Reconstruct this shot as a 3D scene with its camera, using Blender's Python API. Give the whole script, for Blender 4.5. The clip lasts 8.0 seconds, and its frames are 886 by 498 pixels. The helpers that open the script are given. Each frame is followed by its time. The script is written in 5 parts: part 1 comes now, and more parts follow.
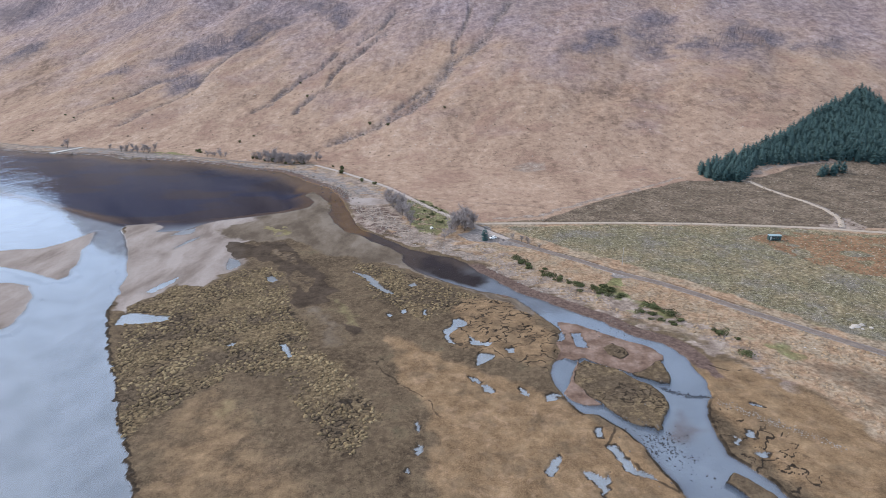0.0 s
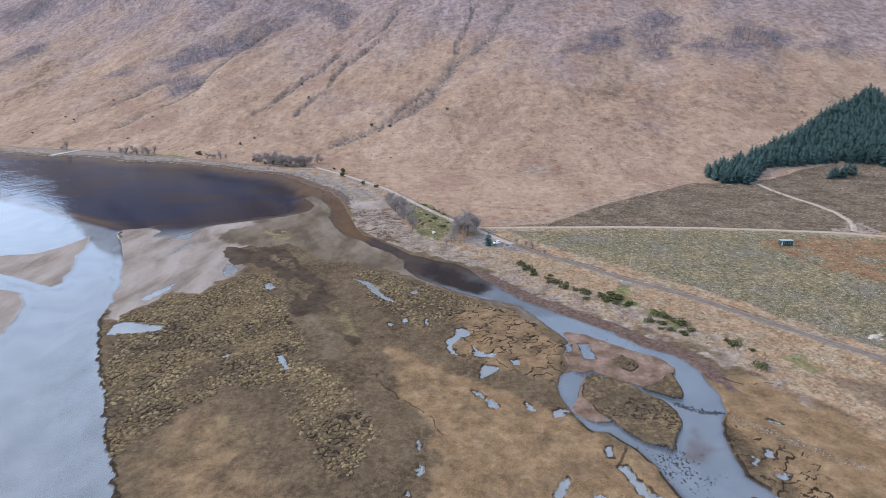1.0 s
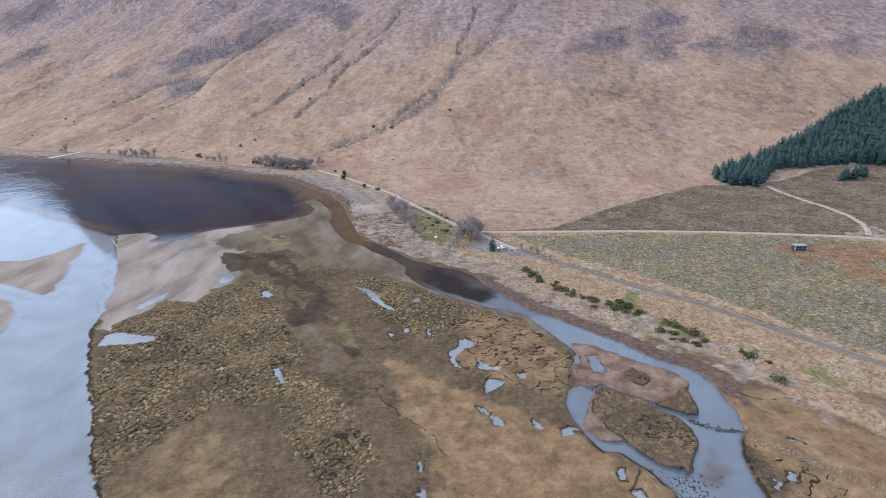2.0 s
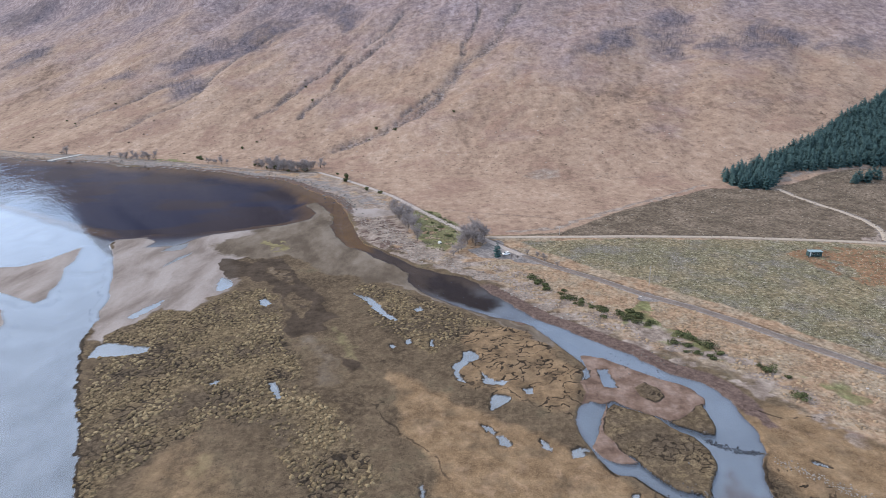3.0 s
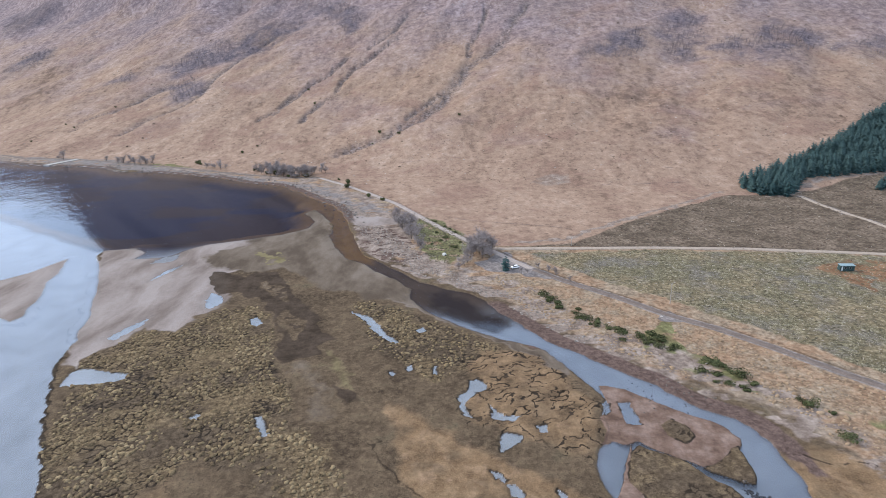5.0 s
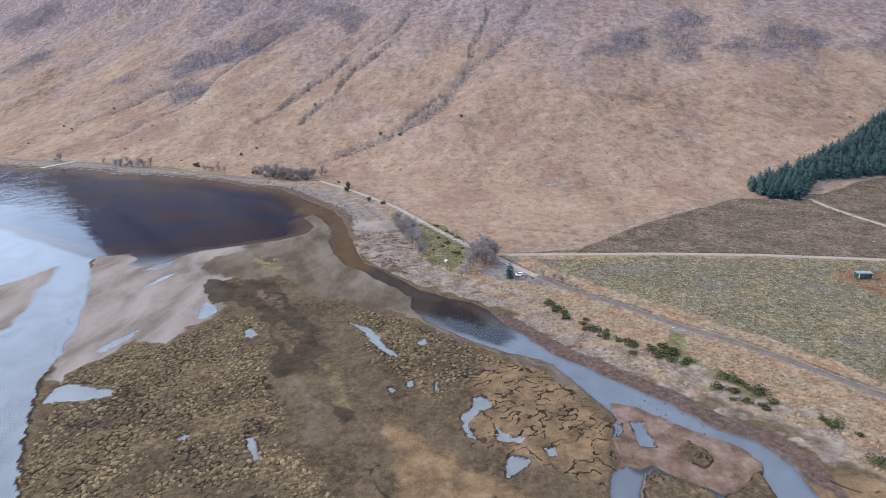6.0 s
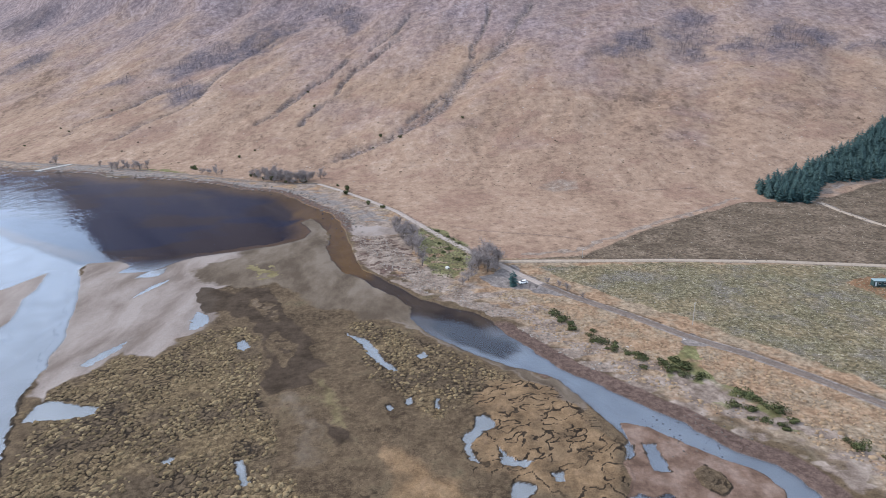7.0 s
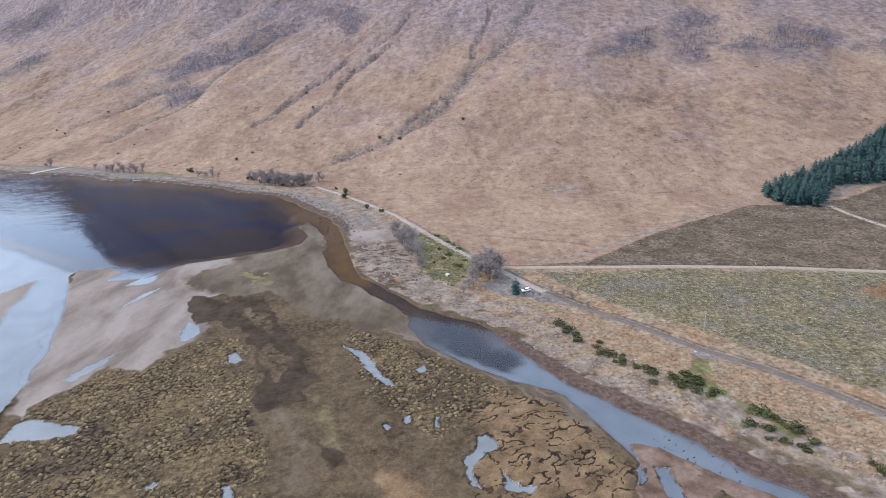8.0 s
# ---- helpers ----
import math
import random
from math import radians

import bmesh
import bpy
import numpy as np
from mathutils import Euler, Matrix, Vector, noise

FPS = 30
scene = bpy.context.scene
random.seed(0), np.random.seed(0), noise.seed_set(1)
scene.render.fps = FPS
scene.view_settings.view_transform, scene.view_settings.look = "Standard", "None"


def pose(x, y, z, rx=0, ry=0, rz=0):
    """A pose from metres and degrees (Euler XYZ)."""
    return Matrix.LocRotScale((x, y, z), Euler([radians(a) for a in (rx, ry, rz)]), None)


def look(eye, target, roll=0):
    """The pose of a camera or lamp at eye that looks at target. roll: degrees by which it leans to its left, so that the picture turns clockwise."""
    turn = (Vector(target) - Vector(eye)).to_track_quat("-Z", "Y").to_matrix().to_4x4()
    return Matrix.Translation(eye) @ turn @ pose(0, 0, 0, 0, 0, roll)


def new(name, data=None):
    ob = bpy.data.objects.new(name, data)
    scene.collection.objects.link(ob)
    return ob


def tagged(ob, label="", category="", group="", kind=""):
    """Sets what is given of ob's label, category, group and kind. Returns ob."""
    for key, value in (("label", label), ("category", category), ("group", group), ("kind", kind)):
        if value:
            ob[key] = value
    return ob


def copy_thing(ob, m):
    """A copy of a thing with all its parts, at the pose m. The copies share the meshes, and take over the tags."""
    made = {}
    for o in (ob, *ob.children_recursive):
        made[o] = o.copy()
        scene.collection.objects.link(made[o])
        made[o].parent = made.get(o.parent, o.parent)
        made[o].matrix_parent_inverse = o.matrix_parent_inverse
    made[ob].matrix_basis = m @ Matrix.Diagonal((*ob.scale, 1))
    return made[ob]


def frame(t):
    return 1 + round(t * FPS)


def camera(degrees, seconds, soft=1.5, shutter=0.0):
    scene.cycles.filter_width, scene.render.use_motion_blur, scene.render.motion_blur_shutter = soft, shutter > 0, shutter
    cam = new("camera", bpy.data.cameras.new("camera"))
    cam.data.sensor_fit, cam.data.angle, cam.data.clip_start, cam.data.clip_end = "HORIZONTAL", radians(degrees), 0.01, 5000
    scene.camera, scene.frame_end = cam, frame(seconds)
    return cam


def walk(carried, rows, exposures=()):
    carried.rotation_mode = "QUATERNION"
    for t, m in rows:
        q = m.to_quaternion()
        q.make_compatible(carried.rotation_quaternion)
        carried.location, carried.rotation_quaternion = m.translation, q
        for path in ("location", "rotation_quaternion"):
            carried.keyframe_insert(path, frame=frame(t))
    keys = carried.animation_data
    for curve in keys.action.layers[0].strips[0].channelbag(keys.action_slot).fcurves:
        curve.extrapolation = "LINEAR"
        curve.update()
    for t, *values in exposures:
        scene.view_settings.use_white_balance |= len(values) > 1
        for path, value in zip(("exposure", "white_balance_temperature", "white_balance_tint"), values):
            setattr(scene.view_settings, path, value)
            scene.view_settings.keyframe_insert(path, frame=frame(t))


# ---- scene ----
cam = camera(74.0, 8.0, soft=0.8)
PATH = [
    (0, (-2.065, -11.67, 102.19), (-1.98, -9.776, 101.554), -0.5),
    (0.5, (-1.885, -7.706, 102.111), (-1.805, -5.812, 101.477), -0.5),
    (1, (-1.577, -3.502, 101.976), (-1.501, -1.606, 101.343), -0.6),
    (1.5, (-1.335, 0.907, 101.88), (-1.263, 2.803, 101.248), -0.7),
    (3, (-0.601, 14.411, 101.609), (-0.548, 16.309, 100.981), -0.9),
    (3.5, (-0.356, 19.275, 101.404), (-0.308, 21.174, 100.778), -0.9),
    (4, (-0.127, 24.133, 101.235), (-0.085, 26.032, 100.61), -1.0),
    (4.5, (0.158, 28.993, 101.043), (0.196, 30.892, 100.42), -1.0),
    (6, (0.452, 43.925, 100.689), (0.481, 45.827, 100.07), -1.1),
    (6.5, (0.529, 48.988, 100.585), (0.556, 50.889, 99.967), -1.1),
    (7, (0.809, 53.832, 100.425), (0.834, 55.735, 99.809), -1.2),
    (7.5, (0.963, 58.541, 100.288), (0.988, 60.444, 99.673), -1.3),
    (8, (1.225, 63.397, 100.248), (1.248, 65.301, 99.634), -1.3),
]
walk(cam, [(t, look(eye, target, roll)) for t, eye, target, roll in PATH])


# ---- light ----
SUN_AZIMUTH, SUN_ELEVATION = radians(-62), radians(37)   # azimuth from +y towards +x
world = bpy.data.worlds.new("sky")
world.use_nodes = True
scene.world = world
wn, wl = world.node_tree.nodes, world.node_tree.links
wn.clear()
sky = wn.new("ShaderNodeTexSky")
sky.sky_type, sky.sun_disc = "NISHITA", False
sky.sun_elevation, sky.sun_rotation = SUN_ELEVATION, SUN_AZIMUTH
sky.air_density, sky.dust_density, sky.altitude = 1.0, 4.0, 100
bg_sky, bg_cloud, bg_sum, wout = (wn.new(k) for k in ("ShaderNodeBackground", "ShaderNodeBackground", "ShaderNodeAddShader", "ShaderNodeOutputWorld"))
bg_sky.inputs["Strength"].default_value = 0.09
bg_cloud.inputs["Color"].default_value = (0.80, 0.935, 1.16, 1)
bg_cloud.inputs["Strength"].default_value = 1.95
wl.new(sky.outputs[0], bg_sky.inputs["Color"])
wl.new(bg_sky.outputs[0], bg_sum.inputs[0])
wl.new(bg_cloud.outputs[0], bg_sum.inputs[1])
wl.new(bg_sum.outputs[0], wout.inputs["Surface"])
sun_data = bpy.data.lights.new("sun", "SUN")
sun_data.energy, sun_data.angle, sun_data.color = 4.0, radians(5), (1.0, 0.95, 0.88)
sun = new("sun", sun_data)
sun_way = Vector((math.sin(SUN_AZIMUTH) * math.cos(SUN_ELEVATION), math.cos(SUN_AZIMUTH) * math.cos(SUN_ELEVATION), math.sin(SUN_ELEVATION)))
sun.matrix_world = look(sun_way * 900, (0, 0, 0))
scene.view_settings.exposure = -0.34


# ---- the plan: outlines of land and water, metres ----
LOCH = [(-1800, 1500), (-900, 930), (-620, 760), (-437, 664), (-399, 651), (-372, 645), (-330, 631), (-303, 607), (-268, 601), (-236, 588), (-192, 566),
        (-157, 537), (-129, 526), (-105, 498), (-90, 475), (-74, 454), (-61, 428), (-53, 396), (-48, 370), (-62, 376),
        (-64, 398), (-74, 423), (-82, 439), (-86, 428), (-76, 405), (-78, 391), (-91, 378), (-108, 370), (-131, 360),
        (-139, 350), (-145, 339), (-160, 336), (-161, 349), (-169, 358), (-184, 354)]
CHANNEL = [(-184, 354), (-184, 344), (-164, 306), (-145, 267), (-139, 242), (-133, 224), (-125, 201), (-114, 182), (-103, 163), (-95, 148),
           (-88, 134), (-81, 123), (-76, 113), (-67, 96), (-58, 70), (-50, 0), (-60, -700), (-3500, -700), (-3500, 1500), (-1800, 1500)]
BAR_FAR = [(-330, 292), (-245, 306), (-228, 308), (-212, 310), (-204, 323), (-199, 342), (-187, 308), (-180, 285), (-174, 266), (-176, 260), (-186, 266), (-211, 279), (-232, 286), (-320, 270)]
BAR_NEAR = [(-260, 262), (-225, 262), (-196, 256), (-185, 252), (-174, 238), (-170, 227), (-166, 211), (-170, 189), (-240, 180)]
SAND_RED = [(52.3, 198), (59.7, 196.1), (64.4, 190.4), (70.5, 184.1), (76.9, 179.6), (81.6, 173.9), (83.5, 169.3), (82.2, 165.1), (76.7, 160.1), (68.7, 157.9),
        (64.1, 160.2), (55.7, 168.2), (51.7, 167.4), (48.5, 169.3), (44.4, 167.8), (48.2, 174.1), (47.9, 179.9), (52.5, 188.6)]
ISLET = [(55.3, 167), (59.9, 163.9), (64.1, 160.3), (66.5, 157), (69.4, 153), (72.6, 148.1), (73.7, 144.1), (73.2, 139.2), (70.9, 134.2), (66.8, 128.5),
        (64.8, 126.3), (64, 128), (59.6, 130.1), (56.4, 133.8), (53.2, 138.3), (52.4, 141.8), (49.5, 147.4), (47.8, 153.4), (49.2, 159.6), (51.8, 164.4)]
ISLET_SMALL = [(68.1, 157.5), (73.9, 159.8), (78.6, 164.5), (81.7, 165.4), (80.4, 159.4), (80.1, 154.6), (78.2, 150.4), (75.3, 150.6), (72.3, 153.8)]
MUD_BAR = [(54, 169), (49.4, 161.7), (46.3, 154), (42.5, 147.4), (44, 143.2), (46.8, 140.4), (52.6, 140.3), (50, 147.9), (48.9, 154.7)]
SAND_POOLS = [
    [(-97.7, 267.8), (-100.7, 277.8), (-101.1, 286.4), (-95.9, 281.7), (-92.9, 276.8), (-93.2, 271.9), (-94.6, 268.6)],
    [(-126, 240.8), (-123.4, 249.8), (-117.9, 259.5), (-117.6, 252.3), (-120, 245.3), (-122.4, 239.5)],
    [(-148.6, 329.9), (-146.3, 338.1), (-139.1, 344), (-137.5, 335.9), (-138.5, 331.4)],
    [(-137.4, 302.1), (-136.9, 307.7), (-134.6, 318.8), (-129, 327), (-131.6, 317.9), (-134.3, 310.1)],
    [(-123.2, 206.4), (-125.1, 216.4), (-121.1, 218.2), (-104.7, 213.3), (-103.8, 209.4), (-111.6, 207.6)],
]
MARSH_POOLS = [
    [(-74.4, 253.1), (-74, 257.3), (-71, 255), (-68.9, 251.5), (-70.6, 248.8), (-72.4, 250.1)],
    [(-35.3, 261.7), (-31.3, 258.3), (-25.7, 254.4), (-21.4, 245.9), (-17.9, 238), (-13.1, 231.3), (-14.9, 230.4), (-20, 236.7), (-23.7, 241.8), (-27, 250.3)],
    [(-53.8, 185.9), (-52.1, 186.5), (-47.1, 177.2), (-48.7, 175.7)],
    [(-73.7, 186.3), (-70.9, 188.5), (-70.3, 184.8)],
    [(-75, 255.6), (-73, 257.4), (-70.6, 251.8), (-72.4, 249.5)],
    [(-9.6, 213.7), (-8, 214.8), (-6.8, 210.8), (-8.9, 210)],
    [(-0.6, 213.3), (0.9, 212.6), (0.7, 206.8), (-0.3, 207.4)],
    [(-6.8, 241.2), (-4.1, 244.1), (-3.3, 241), (-5.2, 238.8)],
    [(-15.8, 210.1), (-14.2, 210.8), (-12.8, 208.8), (-14.3, 207.3)],
]
LEDGE_POOLS = [
    [(11.5, 202.7), (14.2, 204.4), (16.9, 200), (15.8, 197.3), (12.8, 196.1), (10.9, 192.7), (9.4, 189.4), (9.2, 185.7), (11, 182), (9, 182.9), (7.5, 187.4), (7.2, 193), (9, 195.9), (10.8, 197.6)],
    [(16.3, 189), (18.3, 184.7), (20.5, 182.9), (25.2, 182.6), (22.4, 180.1), (16.9, 180.8)],
    [(17.2, 169.6), (18.8, 174.2), (22.9, 173.6), (24, 171.7), (20.7, 168), (17.5, 166.2)],
    [(28.8, 177.3), (31.9, 178.3), (31.6, 174.5), (29.3, 174.3)],
    [(17.2, 153.7), (19, 153.9), (21, 150), (19.6, 148.4), (17.5, 150.2)],
]
TURF_POOLS = [
    [(13.3, 159.2), (15.6, 158.1), (17.7, 154.9), (16.6, 154.1), (14.1, 157)],
    [(29.5, 151.5), (31.5, 149.1), (31.5, 146), (29.2, 148.1)],
    [(36.6, 145.7), (38.9, 147.8), (41.4, 146.3), (39.2, 143.4), (36.4, 142.7)],
    [(50.6, 187.6), (52.4, 187.5), (51.7, 183.4), (49.8, 181.9)],
    [(55.4, 188.2), (59.1, 187.9), (58.9, 176.2), (54.5, 177.3)],
    [(28.7, 111.4), (30.9, 114.6), (34.2, 117.8), (34.4, 115.7), (32.5, 112.7), (30.4, 109.9), (29.4, 110.3)],
    [(39, 111.1), (41.3, 110.3), (43.8, 108.1), (45.6, 109.8), (44, 105.2), (41.4, 101.5), (41.3, 104.6), (40.4, 107.2), (39.2, 108.1)],
]
BANK_POOLS = [
    [(47.9, 120.3), (50.4, 121.1), (51.2, 116.3), (52.9, 111.3), (56.9, 106.9), (52.8, 108.2), (49.9, 110.7), (49.8, 114.8)],
    [(46.6, 127.9), (48.7, 129.1), (47.9, 124.3), (46.3, 124.9)],
    [(97.6, 138.7), (99.6, 137.9), (101.1, 135.8), (99, 136.9)],
    [(89.2, 125.9), (90.8, 124.5), (90.2, 121.2), (88.6, 122.4)],
    [(86.8, 116.1), (90.5, 115.1), (88.7, 113.6), (86.8, 114.1)],
    [(85, 122.8), (86, 121.9), (84, 119.1), (83.6, 120.3)],
]
TRICKLES = [[(-4.3, 122.4), (-2.9, 124.3), (-1.9, 121.3), (-3.3, 119.3)], [(-7, 113.5), (-6, 115.2), (-5.2, 112.8)], [(-4, 133.9), (-3.2, 134.7), (-2.9, 130.6), (-3.7, 129.9)]]
POOLS = SAND_POOLS + MARSH_POOLS + LEDGE_POOLS + TURF_POOLS + BANK_POOLS + TRICKLES
EAST_LAND = [(-52, 424), (-45, 392), (-40, 358), (-31, 334), (-11, 309), (3, 294), (16, 287), (27, 275), (33, 260), (44, 240), (58, 220), (76, 201), (93, 187), (101, 176),
             (108, 160), (118, 140), (122, 110), (140, 60), (400, -200), (3000, -200), (3000, 3000), (-3000, 3000), (-3000, 1900), (-900, 950),
             (-437, 672), (-330, 640), (-236, 596), (-157, 545), (-110, 515), (-80, 475)]
BEACH = [(-184, 354), (-164, 306), (-145, 267), (-139, 242), (-133, 222), (-126, 218), (-122, 234), (-114, 251), (-106, 246), (-100, 246), (-97, 262), (-92, 274),
         (-94, 290), (-101, 308), (-94, 318), (-100, 330), (-84, 334), (-70, 330), (-58, 322), (-46, 300), (-30, 282), (-8, 262), (6, 246), (22, 232), (36, 216),
         (44, 204), (46, 212), (30, 232), (4, 258), (-11, 280), (-40, 326), (-58, 366), (-70, 430), (-90, 436), (-90, 385), (-135, 365), (-165, 362)]
DARK_CHANNEL = [(-110.6, 315.4), (-102.7, 312.1), (-90.8, 302.3), (-88.7, 309.8), (-84.7, 313.5), (-78, 307.7), (-69.9, 296), (-62, 282.9), (-56.6, 272.2), (-52.2,
        261.5), (-47.5, 249.2), (-42.8, 241.1), (-39.1, 236.4), (-38.9, 231.5), (-41.8, 229.6), (-42.1, 225), (-45.6, 222), (-48.4, 219.1), (-51, 216.2),
        (-54.3, 219.4), (-57.7, 231.1), (-61.3, 246), (-64.7, 256.1), (-69.5, 265.3), (-76.2, 273.5), (-83.1, 281.1), (-90.3, 285.3), (-97, 284.7), (-101.7,
        291.1), (-107.2, 303.4)]
SHOALS = [
    [(-84.4, 296), (-79, 298), (-71.2, 291.6), (-63.8, 280), (-63, 270.8), (-67.8, 272.6), (-74.7, 283.4)],
    [(-65.2, 262.9), (-62.1, 265.5), (-56.4, 257.9), (-52.1, 249.2), (-51.8, 241.3), (-50.3, 230.5), (-54, 235.9), (-58.6, 241.7), (-61.6, 249.7)],
]
RUNNEL = [(-33.6, 203.8), (-30.3, 199.4), (-26.1, 197.1), (-24.6, 191.9), (-25.1, 187.4), (-28.8, 190.8), (-32.2, 197.8)]
# dark stretch of river: the hill's reflection, painted into the bed colour
HILL_REFLECTION = [(-3.6, 282.4), (4.5, 282.8), (15.2, 270.5), (24, 256), (30, 244), (24, 240), (16, 246), (6, 257.3), (-1.6, 270.9)]
PINK_SAND = [(-56, 420), (-23, 410), (-8, 416), (-9, 397), (-26, 393), (-42, 391), (-50, 395)]
COBBLES = [(-49, 390), (-25, 388), (-7, 347), (-8, 323), (-21, 318), (-32, 329), (-42, 350)]
OLIVE_SHORE = [(-297, 655), (-261, 645), (-234, 615), (-243, 602), (-271, 611)]
MUDFLAT = [(-123, 340), (-109, 355), (-92, 368), (-66, 382), (-56, 349), (-34, 321), (-17, 297), (-9, 285), (-10, 272), (-4, 259), (-18, 276), (-29, 272), (-37, 282), (-49, 285), (-63, 304), (-78, 317), (-94, 312), (-114, 324)]
TAN_FLAT = [(-14, 190), (-4, 180), (8, 170), (20, 160), (38, 145), (56, 122), (60, 100), (66, 60), (-5, 60), (2, 112), (2, 134), (-8, 157)]
TAN_WEST = [(-80, 128), (-80, 152), (-70, 163), (-57, 155), (-50, 142), (-43, 126), (-28, 116), (-24, 100), (-40, 60), (-66, 60), (-74, 100)]
TAN_EAST = [(85, 152), (100, 166), (118, 152), (124, 122), (132, 88), (100, 78), (87, 108), (84, 130)]
YELLOW_1 = [(-78, 158), (-62, 160), (-50, 146), (-52, 130), (-68, 132)]
YELLOW_2 = [(-97.6, 342.8), (-91.8, 347.3), (-80.4, 336.6), (-73.7, 328.4), (-74.2, 322.5), (-84, 324.7), (-91.3, 335.9)]
YELLOW_3 = [(-41.6, 227.5), (-37.5, 226.7), (-33, 217.1), (-27.6, 208.3), (-25.2, 198), (-27.6, 197.6), (-33, 205.9), (-38, 214.4)]
HUMMOCK = [(-126, 219), (-122, 234), (-114, 249), (-98, 250), (-88, 268), (-74, 268), (-66, 256), (-58, 228), (-50, 205), (-34, 176), (-24, 160), (-14, 136), (-20, 118),
           (-34, 132), (-48, 158), (-64, 166), (-76, 150), (-84, 128), (-74, 108), (-90, 130), (-112, 180)]
HUMMOCK_NORTH = [(-36, 276), (-14, 262), (10, 240), (24, 226), (12, 210), (0, 200), (-8, 208), (-22, 226), (-30, 246)]
LEDGES = [(9.8, 210.6), (6.6, 189.9), (8, 178.5), (17.2, 173.5), (27.9, 169.2), (35.7, 161.9), (40.7, 158.4), (47.5, 171.6), (50.2, 187.1), (46.7, 199.9),
        (40.9, 215.3), (29.6, 225.5), (17.8, 226.3)]
LEDGES_EAST = [(81.1, 134), (77.9, 122.1), (79.2, 112.5), (83.9, 99.2), (90.5, 97.5), (101.1, 110.1), (98.7, 119.6), (96.2, 128.9), (90.1, 136.4)]
GREEN_1 = [(-8, 412), (7, 398), (18, 370), (23, 350), (17, 332), (8, 317), (-1, 322), (-5, 342), (-9, 381)]
GREEN_2 = [(92, 244), (97, 247), (88, 231), (90, 220), (95, 208), (101, 196), (104, 188), (94, 194), (86, 201), (80, 214), (76, 222), (82, 235)]
GREEN_3 = [(95, 173), (114, 182), (128, 178), (138, 170), (152, 160), (144, 148), (131, 152), (127, 162), (117, 166), (105, 168)]
GRAVEL_LOT = [(22, 318), (28, 324), (38, 334), (48, 313), (58, 296), (53, 291), (39, 299), (28, 305)]
GRAVEL_FORK = [(238, 318), (252, 324), (262, 334), (269, 335), (268, 318), (262, 308), (246, 309)]
MOOR = [(52, 331), (75, 292), (89, 277), (104, 259), (120, 240), (132, 223), (144, 202), (156, 186), (200, 130), (600, 60), (600, 280), (330, 292), (262, 299), (212, 318), (120, 331)]
SEDGE = [(188, 300), (210, 310), (232, 303), (256, 294), (300, 280), (300, 200), (210, 236), (195, 250), (190, 267)]
HEATH = [(45, 342), (80, 346), (95, 362), (121, 386), (164, 417), (218, 455), (250, 450), (285, 462), (330, 485), (420, 500), (700, 500), (700, 310), (330, 310), (262, 312), (212, 322), (120, 337)]
ROAD_LINE = [(-560, 770), (-460, 708), (-390, 690), (-330, 662), (-270, 632), (-241, 615), (-192, 588), (-160, 570), (-131, 560), (-98, 552), (-74, 522), (-50, 488), (-25, 449), (-8, 412), (6, 383), (19, 358), (31, 339),
             (41, 320), (50, 305), (60, 291), (80, 268), (94, 249), (108, 236), (122, 218), (132, 203), (141, 191), (150, 179), (160, 166), (190, 130), (260, 40)]
TRACK_LINE = [(31, 341), (38, 339), (50, 339), (79, 337), (120, 335), (170, 329), (214, 320), (240, 314), (262, 305), (310, 292), (420, 280)]
SPUR_LINE = [(252, 315), (264, 333), (270, 356), (270, 380), (267, 401), (266, 424), (268, 446)]
FOOT = [(-3500, 2300), (-1500, 1250), (-700, 860), (-440, 716), (-390, 708), (-240, 660), (-100, 598), (0, 545), (120, 492), (260, 462), (400, 448), (650, 420), (1500, 250), (3500, -300)]
WOODS_WEST = [
    [(-1047, 1613), (-992, 1619), (-849, 1540), (-848, 1521), (-893, 1486), (-912, 1450), (-955, 1458)],
    [(-796, 1195), (-803, 1246), (-782, 1289), (-730, 1277), (-702, 1213), (-729, 1191), (-755, 1163)],
    [(-444, 1038), (-403, 1084), (-365, 1119), (-321, 1140), (-276, 1169), (-217, 1192), (-200, 1112), (-242, 1050), (-281, 1018), (-316, 1013), (-341, 1004), (-395, 978), (-399, 1014)],
    [(-399, 953), (-361, 983), (-315, 918), (-312, 898), (-333, 874), (-355, 869), (-379, 912)],
    [(-494, 1013), (-484, 1035), (-466, 1024), (-466, 1000), (-480, 992)],
    [(-233, 1225), (-132, 1173), (-100, 1097), (-102, 1058), (-127, 1026), (-153, 1092), (-208, 1163)],
]
WOODS_EAST = [
    [(197, 820), (236, 856), (277, 894), (307, 889), (289, 831), (249, 795), (220, 795)],
    [(323, 913), (366, 942), (386, 909), (360, 832), (323, 783), (298, 792), (290, 812)],
    [(425, 853), (478, 899), (474, 843), (523, 849), (488, 788), (429, 757), (389, 760), (397, 808)],
    [(363, 830), (409, 835), (378, 765), (350, 781)],
    [(504, 803), (589, 810), (553, 755), (494, 772)],
]
WOODS = WOODS_WEST + WOODS_EAST
GULLIES_MAIN = [
    [(157, 1020), (132, 967), (108, 902), (81, 869), (55, 839), (34, 795), (22, 765), (11, 732), (-6, 704), (-28, 689), (-46, 664), (-70, 656), (-92, 642)],
    [(53, 868), (64, 914), (87, 986), (98, 1030)],
    [(26, 780), (-9, 730), (-25, 711)],
    [(-44, 983), (-84, 926), (-109, 889), (-118, 865), (-122, 832), (-138, 789), (-154, 756)],
    [(-119, 946), (-139, 900), (-163, 872), (-187, 817), (-192, 787)],
]
